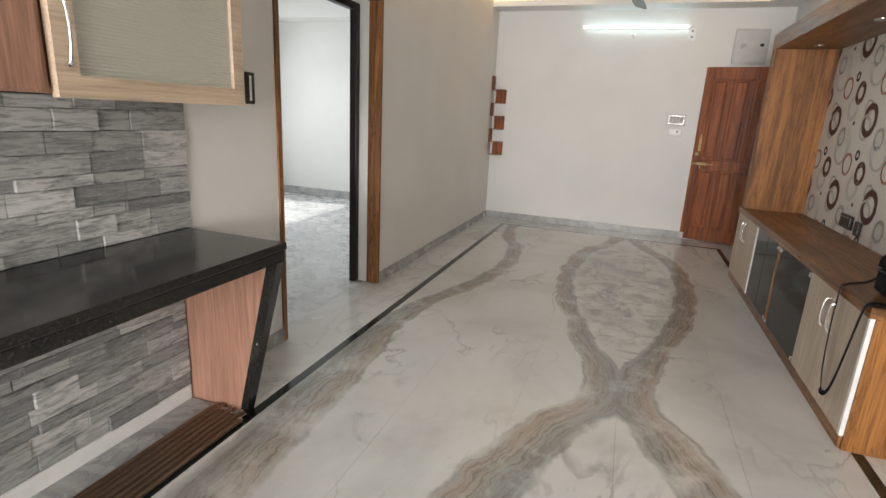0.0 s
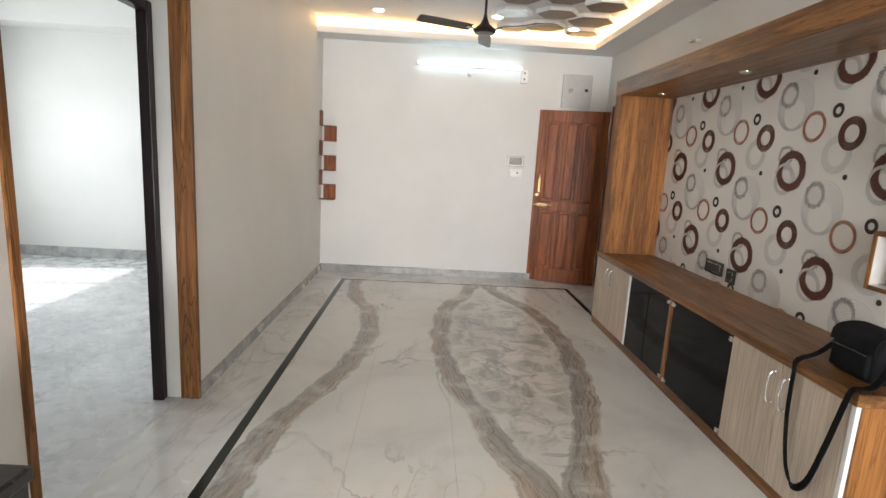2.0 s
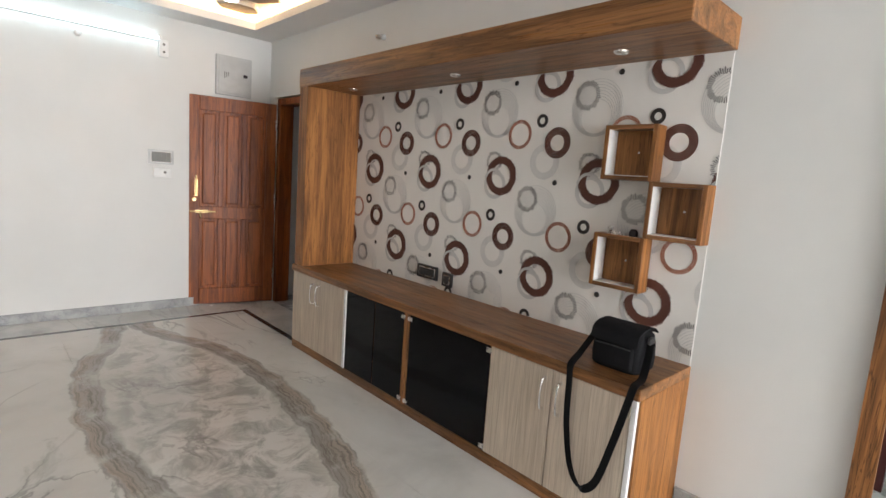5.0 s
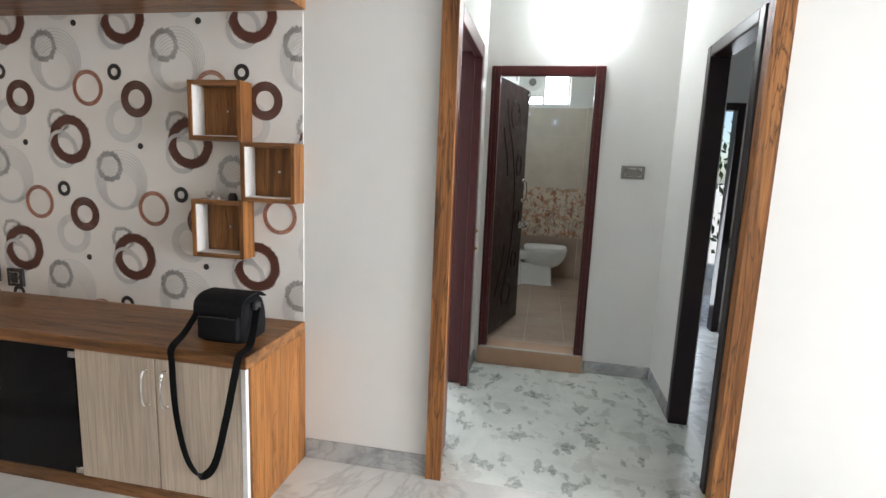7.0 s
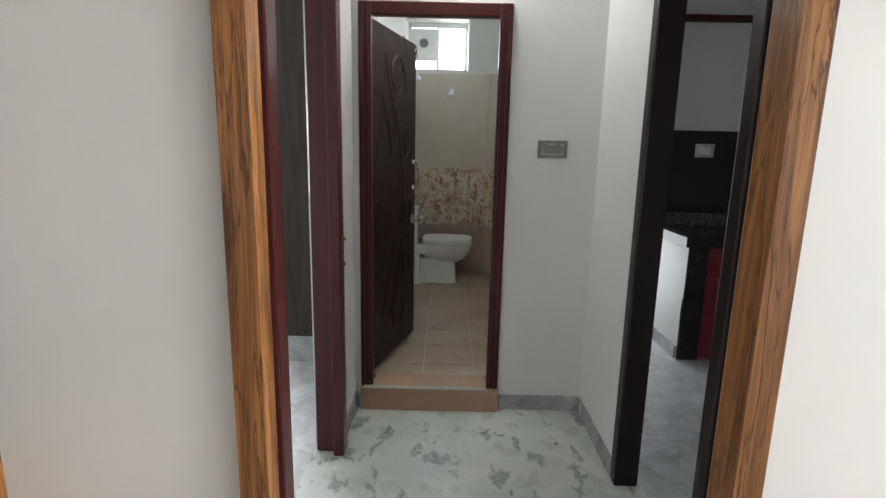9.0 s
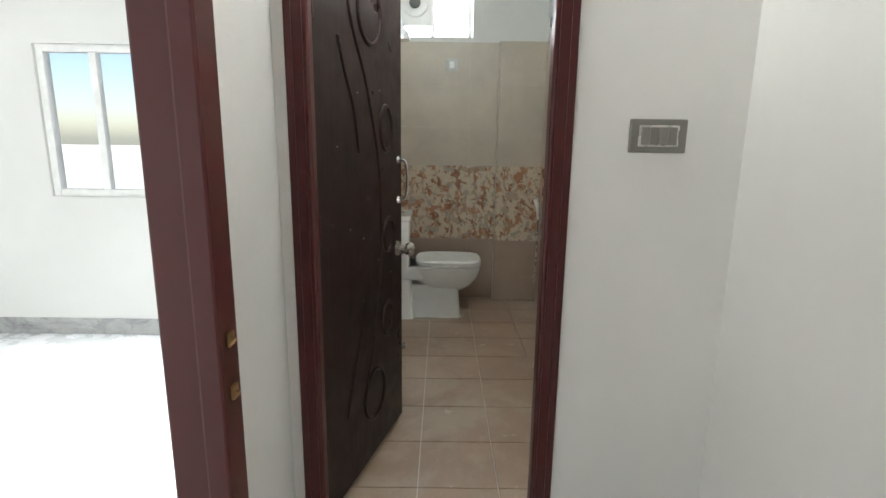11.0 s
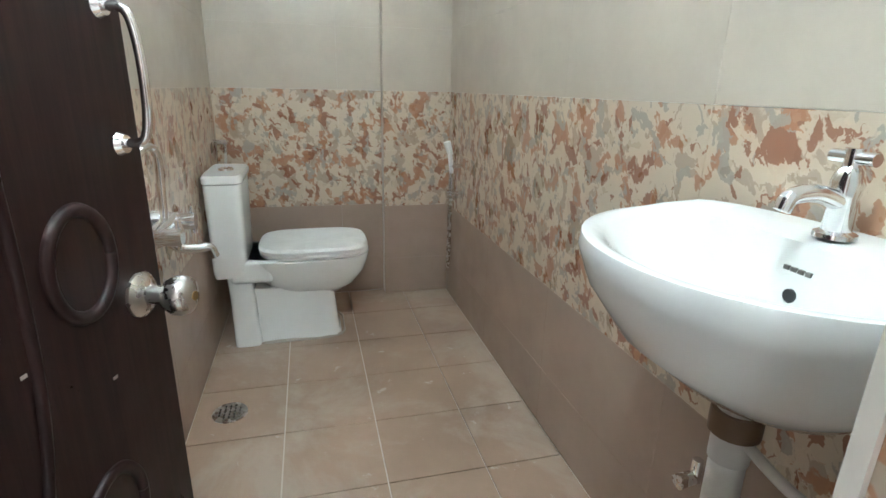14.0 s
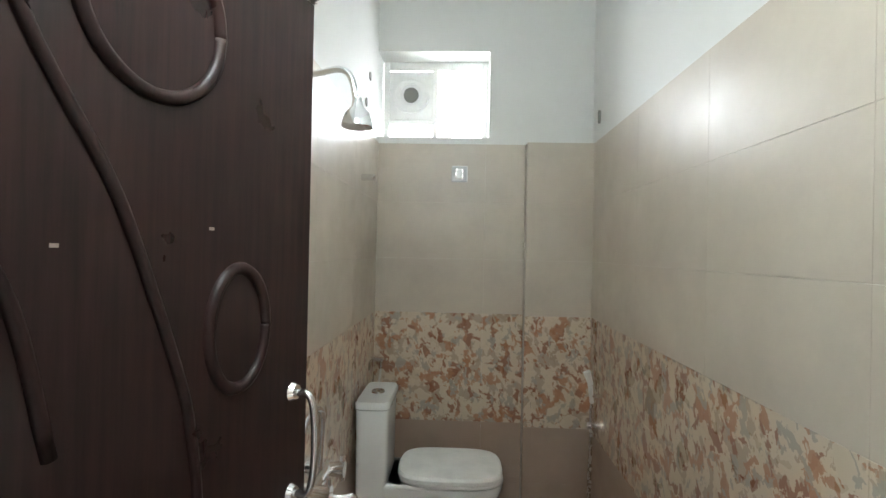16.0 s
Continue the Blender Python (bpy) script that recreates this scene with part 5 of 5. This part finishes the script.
for v in ((0.50, 1.585), (0.30, 1.56), (0.22, 1.1), (0.60, 0.86), (0.61, 0.66), (0.14, 1.38), (0.33, 1.05), (0.47, 0.94)):
    part("scuff", box_bm(v[0] - 0.004, v[0] + 0.004, -0.0012, 0.003, v[1] - 0.137, v[1] - 0.133), DIRT, bl, "pale paint scuff")
hd = part("pull_handle", sweep_bm([(0.692, -0.004, 1.324 - 0.135), (0.694, -0.034, 1.314 - 0.135), (0.694, -0.042, 1.24 - 0.135), (0.694, -0.034, 1.166 - 0.135), (0.692, -0.004, 1.156 - 0.135)], 0.0062), CHROME, bl, "chrome pull handle", 40)
for z in (1.324, 1.156):
    part("foot", cyl_bm((0.692, 0, z - 0.135), (0.692, -0.008, z - 0.135), 0.016, 0.012), CHROME, hd, smooth=40)
kb = part("door_knob", loft_bm([[(x, -d, z) for x, z, _ in oval(0.680, 0.946 - 0.135, 0, r, r, 2, 28)] for d, r in ((0, 0.033), (0.004, 0.033), (0.010, 0.027), (0.014, 0.014), (0.034, 0.013), (0.040, 0.022), (0.050, 0.028), (0.062, 0.029), (0.072, 0.025), (0.077, 0.016), (0.078, 0.004))]), STEEL, bl, "brushed steel round knob", 40)
part("keyhole", cyl_bm((0.680, -0.0775, 0.811), (0.680, -0.0795, 0.811), 0.007), BRASS, kb)
for z in (0.2, 0.95, 1.6):
    part("hinge", cyl_bm((0.0, 0.0, z), (0.0, 0.0, z + 0.09), 0.008), MAROON, bl, "painted-over hinge")
part("top_bolt", join(cyl_bm((0.715, -0.012, 1.85), (0.715, -0.012, 1.925), 0.006), box_bm(0.70, 0.73, -0.008, 0, 1.85, 1.92)), STEEL, bl, "steel tower bolt", 40)

# toilet
wc = thing("toilet", "white one-piece ceramic toilet with closed lid", "toilet", 5.47, 1.90, BZ)
part("cistern", loft_bm([oval(0, -0.085, z, rx, ry, 7, 36) for z, rx, ry in ((0.33, 0.165, 0.07), (0.36, 0.175, 0.073), (0.60, 0.180, 0.074), (0.735, 0.184, 0.076), (0.74, 0.182, 0.074))]), CERAMIC, wc, smooth=50)
cl = part("cistern_lid", loft_bm([oval(0, -0.087, z, rx, ry, 7, 36) for z, rx, ry in ((0.742, 0.184, 0.078), (0.747, 0.190, 0.082), (0.768, 0.190, 0.082), (0.778, 0.182, 0.074))]), CERAMIC, wc, smooth=40)
part("flush_button", loft_bm([oval(0, -0.087, z, r, r * 0.8, 2, 24) for z, r in ((0.778, 0.040), (0.784, 0.038), (0.786, 0.03))]), CHROME, cl, "chrome dual flush button", 40)
part("neck", loft_bm([oval(0, y, z, rx, ry, 6, 36) for y, z, rx, ry in ((-0.13, 0, 0.168, 0.062), (-0.125, 0.10, 0.16, 0.058), (-0.12, 0.25, 0.158, 0.055), (-0.12, 0.37, 0.165, 0.06))]), CERAMIC, wc, smooth=50)
part("pedestal", loft_bm([oval(0, y, z, rx, ry, 6, 36) for y, z, rx, ry in ((-0.345, 0, 0.135, 0.205), (-0.34, 0.02, 0.130, 0.20), (-0.335, 0.20, 0.122, 0.19), (-0.335, 0.26, 0.135, 0.19))]), CERAMIC, wc, smooth=50)
part("bowl", loft_bm([oval(0, y, z, rx, ry, 3.0, 36) for y, z, rx, ry in ((-0.42, 0.205, 0.10, 0.14), (-0.425, 0.25, 0.145, 0.20), (-0.415, 0.31, 0.172, 0.255), (-0.40, 0.365, 0.184, 0.29), (-0.395, 0.395, 0.186, 0.30), (-0.395, 0.402, 0.17, 0.285))]), CERAMIC, wc, smooth=50)
part("shelf", box_bm(-0.17, 0.17, -0.26, -0.08, 0.30, 0.402, bevel=0.02, segments=3), CERAMIC, wc, smooth=40)
part("seat", loft_bm([oval(0, -0.445, z, rx, ry, 3.4, 40) for z, rx, ry in ((0.404, 0.186, 0.242), (0.414, 0.19, 0.246), (0.420, 0.188, 0.244))]), WHITEPLASTIC, wc, smooth=40)
part("lid", loft_bm([oval(0, -0.442, z, rx, ry, 3.6, 40) for z, rx, ry in ((0.422, 0.188, 0.244), (0.438, 0.190, 0.246), (0.450, 0.182, 0.238), (0.455, 0.15, 0.20))]), WHITEPLASTIC, wc, smooth=40)
rr = random.Random(8)
bead = [(0.150 * math.copysign(abs(math.cos(q)) ** 0.4, math.cos(q)), -0.33 + 0.235 * math.copysign(abs(math.sin(q)) ** 0.4, math.sin(q)), 0.002 + 0.003 * rr.random()) for q in (2 * math.pi * k / 46 for k in range(47))]
part("cement_bead", sweep_bm(bead, lambda u: 0.006 + 0.003 * math.sin(61 * u) * math.sin(23 * u), segments=6, steps=3), DIRT, wc, "rough cement bead around the foot")
sv = thing("angle_valve", "chrome angle valve above the cistern", "valve", 5.80, BY1, 0.962)
part("body", join(cyl_bm((0, 0, 0), (0, -0.06, 0), 0.012), cyl_bm((0, -0.05, 0.01), (0, -0.05, -0.05), 0.009)), CHROME, sv, smooth=40)
part("lever", cyl_bm((0.03, -0.06, 0), (-0.03, -0.06, 0), 0.007), CHROME, sv, smooth=40)
part("hose", sweep_bm([(0, -0.05, -0.05), (0.005, -0.045, -0.10), (0.0, -0.03, -0.2), (0.02, -0.02, -0.35)], 0.006), RUBBER, sv, "grey flexible hose", True)

# floor drain
dn = thing("floor_drain", "round steel floor drain grating", "drain", 4.80, 1.785, BZ)
part("rim", loft_bm([oval(0, 0, z, r, r, 2, 28) for z, r in ((0, 0.062), (0.004, 0.060), (0.005, 0.050))]), STEEL, dn, smooth=40)
part("grate", cyl_bm((0, 0, 0.003), (0, 0, 0.0058), 0.050, segments=28), STEEL, dn)
for k in range(5):
    for j in range(5):
        u, v = (k - 2) * 0.017, (j - 2) * 0.017
        if u * u + v * v < 0.0018:
            part("slot", box_bm(u - 0.005, u + 0.005, v - 0.003, v + 0.003, 0.0055, 0.0066), DARKPLASTIC, dn, "dark slot")

# wash basin
wb = thing("wash_basin", "white ceramic wall-hung wash basin with pedestal pipe", "wash basin", 3.595, BY0, 0.19)
wb.scale = (0.86, 0.92, 0.9)
N = 44


def basin_ring(z, rx, ry, back=0.0, inset=0.0):
    """A ring with a straight back along the wall and a round front."""
    out = []
    for k in range(N):
        a = 2 * math.pi * k / N
        c, s = math.cos(a), math.sin(a)
        x = rx * math.copysign(abs(c) ** (0.95 if s > 0 else 0.8), c)
        x *= 0.88 if s > 0 else 0.88 * (1 - 0.30 * abs(s) ** 1.6)
        y = 0.15 + (ry * abs(s) ** 0.95 if s > 0 else -(0.15 - inset) * abs(s) ** 0.35)
        out.append((x, y, z + (back if y < 0.09 else back * max(0, (0.2 - y) / 0.11))))
    return out


part("bowl", loft_bm([basin_ring(0.70, 0.10, 0.05, 0, 0.07), basin_ring(0.735, 0.18, 0.13, 0, 0.03), basin_ring(0.80, 0.265, 0.215, 0, 0.008), basin_ring(0.88, 0.315, 0.27, 0, 0.002), basin_ring(0.935, 0.332, 0.288, 0.006, 0.002), basin_ring(0.952, 0.328, 0.284, 0.010, 0.004),
                      basin_ring(0.953, 0.316, 0.270, 0.010, 0.012), basin_ring(0.944, 0.294, 0.248, 0.004, 0.10), basin_ring(0.90, 0.262, 0.215, 0, 0.115), basin_ring(0.84, 0.205, 0.16, 0, 0.12), basin_ring(0.805, 0.12, 0.08, 0, 0.13), basin_ring(0.80, 0.03, 0.02, 0, 0.14)]), CERAMIC, wb, smooth=60)
part("overflow", cyl_bm((0, 0.108, 0.868), (0, 0.121, 0.868), 0.011), DARKPLASTIC, wb, "small dark overflow hole")
part("waste", loft_bm([oval(0, 0.16, z, r, r, 2, 24) for z, r in ((0.800, 0.036), (0.806, 0.034), (0.803, 0.022))]), STEEL, wb, "steel waste grating", 40)
for k in range(4):
    part("mark", box_bm(-0.024 + 0.013 * k, -0.015 + 0.013 * k, 0.106, 0.1165, 0.905, 0.912), GREYPLASTIC, wb, "small grey printed mark")
tap = thing("basin_tap", "chrome pillar tap on the wash basin", "tap", 3.60, BY0 + 0.05, 1.052)
part("body", loft_bm([oval(0, 0, z, r, r, 2, 20) for z, r in ((0, 0.027), (0.006, 0.026), (0.010, 0.018), (0.055, 0.017), (0.075, 0.020), (0.09, 0.016), (0.1, 0.008))]), CHROME, tap, smooth=50)
part("spout", sweep_bm([(0, 0.01, 0.05), (0, 0.05, 0.062), (0, 0.09, 0.058), (0, 0.10, 0.04)], lambda t: 0.013 - 0.002 * t), CHROME, tap, smooth=40)
part("head", join(cyl_bm((-0.03, 0, 0.108), (0.03, 0, 0.108), 0.009), cyl_bm((0, 0, 0.095), (0, 0, 0.12), 0.011)), CHROME, tap, smooth=40)
pp = thing("waste_pipe", "white plastic waste pipe under the basin", "pipe", 3.615, BY0 + 0.13, 0.08)
part("tail", cyl_bm((0, 0, 0.61), (0, 0, 0.735), 0.030, 0.031), RUBBER, pp, smooth=40)
part("nut", cyl_bm((0, 0, 0.66), (0, 0, 0.70), 0.038), BRONZE, pp, smooth=40)
part("drop", sweep_bm([(0, 0, 0.615), (0.0, -0.003, 0.45), (0.01, -0.02, 0.28), (0.03, -0.05, 0.12), (0.03, -0.06, 0.022)], 0.027, segments=14), RUBBER, pp, "grey corrugated pipe", True)
part("supply", sweep_bm([(-0.02, 0, 0.655), (-0.1, -0.01, 0.63), (-0.16, -0.04, 0.62), (-0.18, -0.12, 0.62)], 0.009), RUBBER, pp, "white supply hose", True)
av = thing("angle_valve", "chrome angle valve under the basin", "valve", 3.75, BY0, 0.52)
part("body", join(cyl_bm((0, 0, 0), (0, 0.05, 0), 0.012), cyl_bm((0, 0.045, -0.01), (0, 0.045, 0.04), 0.010)), CHROME, av, smooth=40)
part("lever", cyl_bm((0, 0.05, 0), (0, 0.085, -0.005), 0.013, 0.015), STEEL, av, smooth=40)

# health faucet on the right wall
hf = thing("health_faucet", "chrome health faucet with steel hose on the tiles", "faucet", 5.555, BY0, 0.72)
part("valve", join(join(cyl_bm((0, 0, 0), (0, 0.08, 0), 0.019), cyl_bm((-0.075, 0.055, 0), (0.075, 0.055, 0), 0.013)), cyl_bm((0, 0.055, 0.0), (0, 0.055, 0.09), 0.012)), CHROME, hf, smooth=40)
part("bracket", cyl_bm((0.0, 0, 0.145), (0.0, 0.06, 0.145), 0.010), CHROME, hf, smooth=40)
part("spray_head", join(cyl_bm((0, 0.055, 0.11), (0, 0.065, 0.20), 0.010, 0.012), cyl_bm((0, 0.062, 0.20), (0, 0.082, 0.265), 0.013, 0.019)), WHITEPLASTIC, hf, "white spray head", 40)
part("hose", sweep_bm([(0, 0.055, -0.01), (-0.012, 0.06, -0.2), (-0.004, 0.06, -0.34), (0.03, 0.055, -0.40), (0.055, 0.05, -0.33), (0.035, 0.05, -0.1), (0.004, 0.055, 0.11)], 0.0065, steps=8), STEEL, hf, "flexible steel hose", True)

# shower mixer, arm and head on the left wall
mx = thing("shower_mixer", "chrome wall mixer with bent spout pipe", "mixer tap", 4.56, BY1, 0.855)
part("body", join(join(cyl_bm((-0.10, -0.055, 0), (0.10, -0.055, 0), 0.026), cyl_bm((-0.085, 0, 0), (-0.085, -0.055, 0), 0.036, 0.028)), cyl_bm((0.085, 0, 0), (0.085, -0.055, 0), 0.036, 0.028)), CHROME, mx, smooth=40)
for x in (-0.085, 0.085):
    part("knob", join(cyl_bm((x, -0.055, 0.0), (x, -0.12, 0.0), 0.021, 0.026), cyl_bm((x, -0.112, -0.035), (x, -0.112, 0.045), 0.008)), CHROME, mx, smooth=40)
part("spout", sweep_bm([(0, -0.055, -0.02), (0.01, -0.08, -0.055), (0.03, -0.12, -0.068), (0.045, -0.155, -0.07), (0.048, -0.168, -0.10)], 0.013), CHROME, mx, smooth=40)
part("riser", sweep_bm([(0.02, -0.055, 0.02), (0.02, -0.06, 0.16), (0.01, -0.06, 0.205), (-0.035, -0.055, 0.225), (-0.10, -0.05, 0.215), (-0.14, -0.05, 0.19)], 0.0105), CHROME, mx, smooth=40)
sh = thing("shower", "chrome overhead shower on a wall arm", "shower", 4.50, BY1, 2.07)
part("flange", cyl_bm((0, 0, 0), (0, -0.012, 0), 0.03, 0.026), CHROME, sh, smooth=40)
part("arm", sweep_bm([(0, -0.005, 0), (-0.01, -0.06, 0.006), (-0.03, -0.12, 0.01), (-0.035, -0.155, -0.015), (-0.035, -0.172, -0.085)], 0.0095), CHROME, sh, smooth=40)
part("head", loft_bm([oval(-0.035, -0.175, z, r, r, 2, 28) for z, r in ((-0.075, 0.014), (-0.10, 0.018), (-0.118, 0.036), (-0.145, 0.046), (-0.158, 0.046), (-0.160, 0.040))]), CHROME, sh, smooth=40)
for nm, x, z, lab in (("pipe_outlet", 5.42, 1.905, "capped chrome pipe outlet on the tiles"), ("pipe_outlet", 5.55, 2.30, "small dark pipe hole in the painted wall"), ("pipe_outlet", 5.64, 2.46, "small round cover plate on the painted wall")):
    o = thing(nm, lab, "pipe outlet", x, BY1 + (0.012 if z > 2.1 else 0), z)
    part("cap", join(cyl_bm((0, 0, 0), (0, -0.065, 0), 0.016), cyl_bm((-0.03, -0.05, 0), (0.03, -0.05, 0), 0.012)) if z < 2.1 else cyl_bm((0, 0, 0), (0, -0.006, 0), 0.022), CHROME if z < 2.1 else GREYPLASTIC, o, smooth=40)
o = thing("wall_hook", "small dark metal clip on the painted wall", "hook", 5.745, BY0 - 0.012, 2.29)
part("clip", box_bm(-0.008, 0.008, 0, 0.015, -0.035, 0.035, bevel=0.004), GREYPLASTIC, o)
setting("bathroom_column", boxes((BX1 - 0.055, BX1 + 0.012, BY0 - 0.012, 1.075, 0, 2.165)), GROUT, "tiled pipe column in the bathroom corner", "wall")
setting("bathroom_sill", boxes((BX1 - 0.004, 6.06, 1.285, BY1 + 0.012, 2.165, 2.20)), WHITE, "white painted window sill", "window sill")

# ---- laid pieces: marble slabs, border stripe, stone, tiles ----
floor = bpy.data.objects["floor"]


def slab(x0, x1, y0, y1, parent, material, name="marble_slab", z0=-0.012, z1=0.0, gap=0.0006):
    me = finish(box_bm(gap, x1 - x0 - gap, gap, y1 - y0 - gap, z0, z1), name, material)
    return piece(name, me, parent, x0, y0, 0)


SX = [-1.39, -0.83, -0.32, 0.15, 0.66, 1.14]
SY = [YB, -4.8, -2.9, -1.03, 0.90, 2.83, 4.76, 6.60]
for x0, x1 in zip(SX, SX[1:]):
    for y0, y1 in zip(SY, SY[1:]):
        slab(x0, x1, y0, y1, floor, FLOOR)
for x0, x1, y0, y1 in ((-1.44, -1.39, YB, 6.65), (1.14, 1.19, YB, 6.65), (-1.39, 1.14, 6.60, 6.65)):
    slab(x0, x1, y0, y1, floor, STRIPE, "border_strip")
BORD = marble_plain("border_marble", (0.68, 0.68, 0.655), (0.50, 0.50, 0.49), 1.3, 0.16)
for y0, y1 in zip([YB, -4.1, -2.5, -0.9, 0.7, 2.3, 3.9, 5.4], [-4.1, -2.5, -0.9, 0.7, 2.3, 3.9, 5.4, 7.02]):
    slab(XL if not 2.3 <= y0 < 3.9 else -1.875, -1.44, y0, y1, floor, BORD)
    slab(1.19, XR, y0, y1, floor, BORD)
slab(-1.44, 1.19, 6.65, 7.02, floor, BORD)

stone_wall = tagged(new("stone_cladding", finish(boxes((XL, XL + 0.004, -1.0, 1.742, 0.075, 0.79), (XL, XL + 0.004, -1.0, 1.80, 0.822, 1.372)), "stone_cladding", MORTAR)), "grey split-face stone cladding on the wall", "stone wall", kind="structure")
rs = random.Random(11)
for lo, hi, yend in ((0.077, 0.785, 1.722), (0.823, 1.365, 1.798)):
    z = lo
    while z < hi - 0.012:
        h = min(rs.choice((0.030, 0.042, 0.056, 0.066, 0.074)), hi - z)
        y = 0.1 + rs.uniform(0, 0.12)
        while y < yend:
            w = min(rs.uniform(0.11, 0.30), yend - y)
            if yend - y - w < 0.04:
                w = yend - y
            d = 0.006 + rs.choice((0.002, 0.004, 0.007, 0.012))
            me = finish(box_bm(0, d, 0.0008, w - 0.0008, 0.0006, h - 0.0006, bevel=0.0022), "stone", STONE)
            piece("stone", me, stone_wall, XL + 0.003, y, z)
            y += w
        z += h

tiles_floor = bpy.data.objects["bathroom_floor"]
fy = [BY0, 0.97, 1.28, 1.59, BY1]
for k in range(4):
    x = 5.57
    while x > BX0 - 0.4:
        x0, x1 = max(x - 0.31, BX0), min(x, BX1)
        if x1 > x0:
            slab(x0, x1, fy[k], fy[k + 1], tiles_floor, BATHFLOOR, "floor_tile", -0.008, 0.0, 0.0024).location.z = BZ
        x -= 0.31
    slab(5.57, BX1, fy[k], fy[k + 1], tiles_floor, BATHFLOOR, "floor_tile", -0.008, 0.0, 0.0024).location.z = BZ
slab(3.199, BX0, 1.18, 1.89, tiles_floor, BATHFLOOR, "floor_tile", -0.008, 0.02, 0.001).location.z = BZ

ROWS_Z = [BZ, 0.31, 0.613, 0.915, 1.217, 1.52, 1.835, 2.165]


def wall_tiles(parent, axis, at, sign, cuts, skip=0):
    for z0, z1 in zip(ROWS_Z, ROWS_Z[1:]):
        mat = BATHTILE_LOW if z1 < 0.62 else CAMO if z1 < 1.22 else BATHTILE
        for a0, a1 in zip(cuts, cuts[1:]):
            g = 0.0004
            d0, d1 = (0, 0.011) if sign > 0 else (-0.011, 0)
            s = (d0, d1, g, a1 - a0 - g, g, z1 - z0 - g) if axis == "x" else (g, a1 - a0 - g, d0, d1, g, z1 - z0 - g)
            me = finish(box_bm(*s, bevel=0.0004), "wall_tile", mat)
            piece("wall_tile", me, parent, at if axis == "x" else a0, a0 if axis == "x" else at, z0)


obs = bpy.data.objects
wall_tiles(obs["bathroom_wall_right"], "y", BY0, -1, [BX0, 3.32, 3.92, 4.52, 5.12, 5.72, BX1 - 0.056])
wall_tiles(obs["bathroom_wall_left"], "y", BY1, 1, [BX0, 3.48, 4.08, 4.68, 5.28, BX1])
wall_tiles(obs["bathroom_wall_back"], "x", BX1, 1, [1.076, 1.30, BY1])
wall_tiles(obs["bathroom_column"], "x", BX1 - 0.056, -1, [BY0, 1.075])
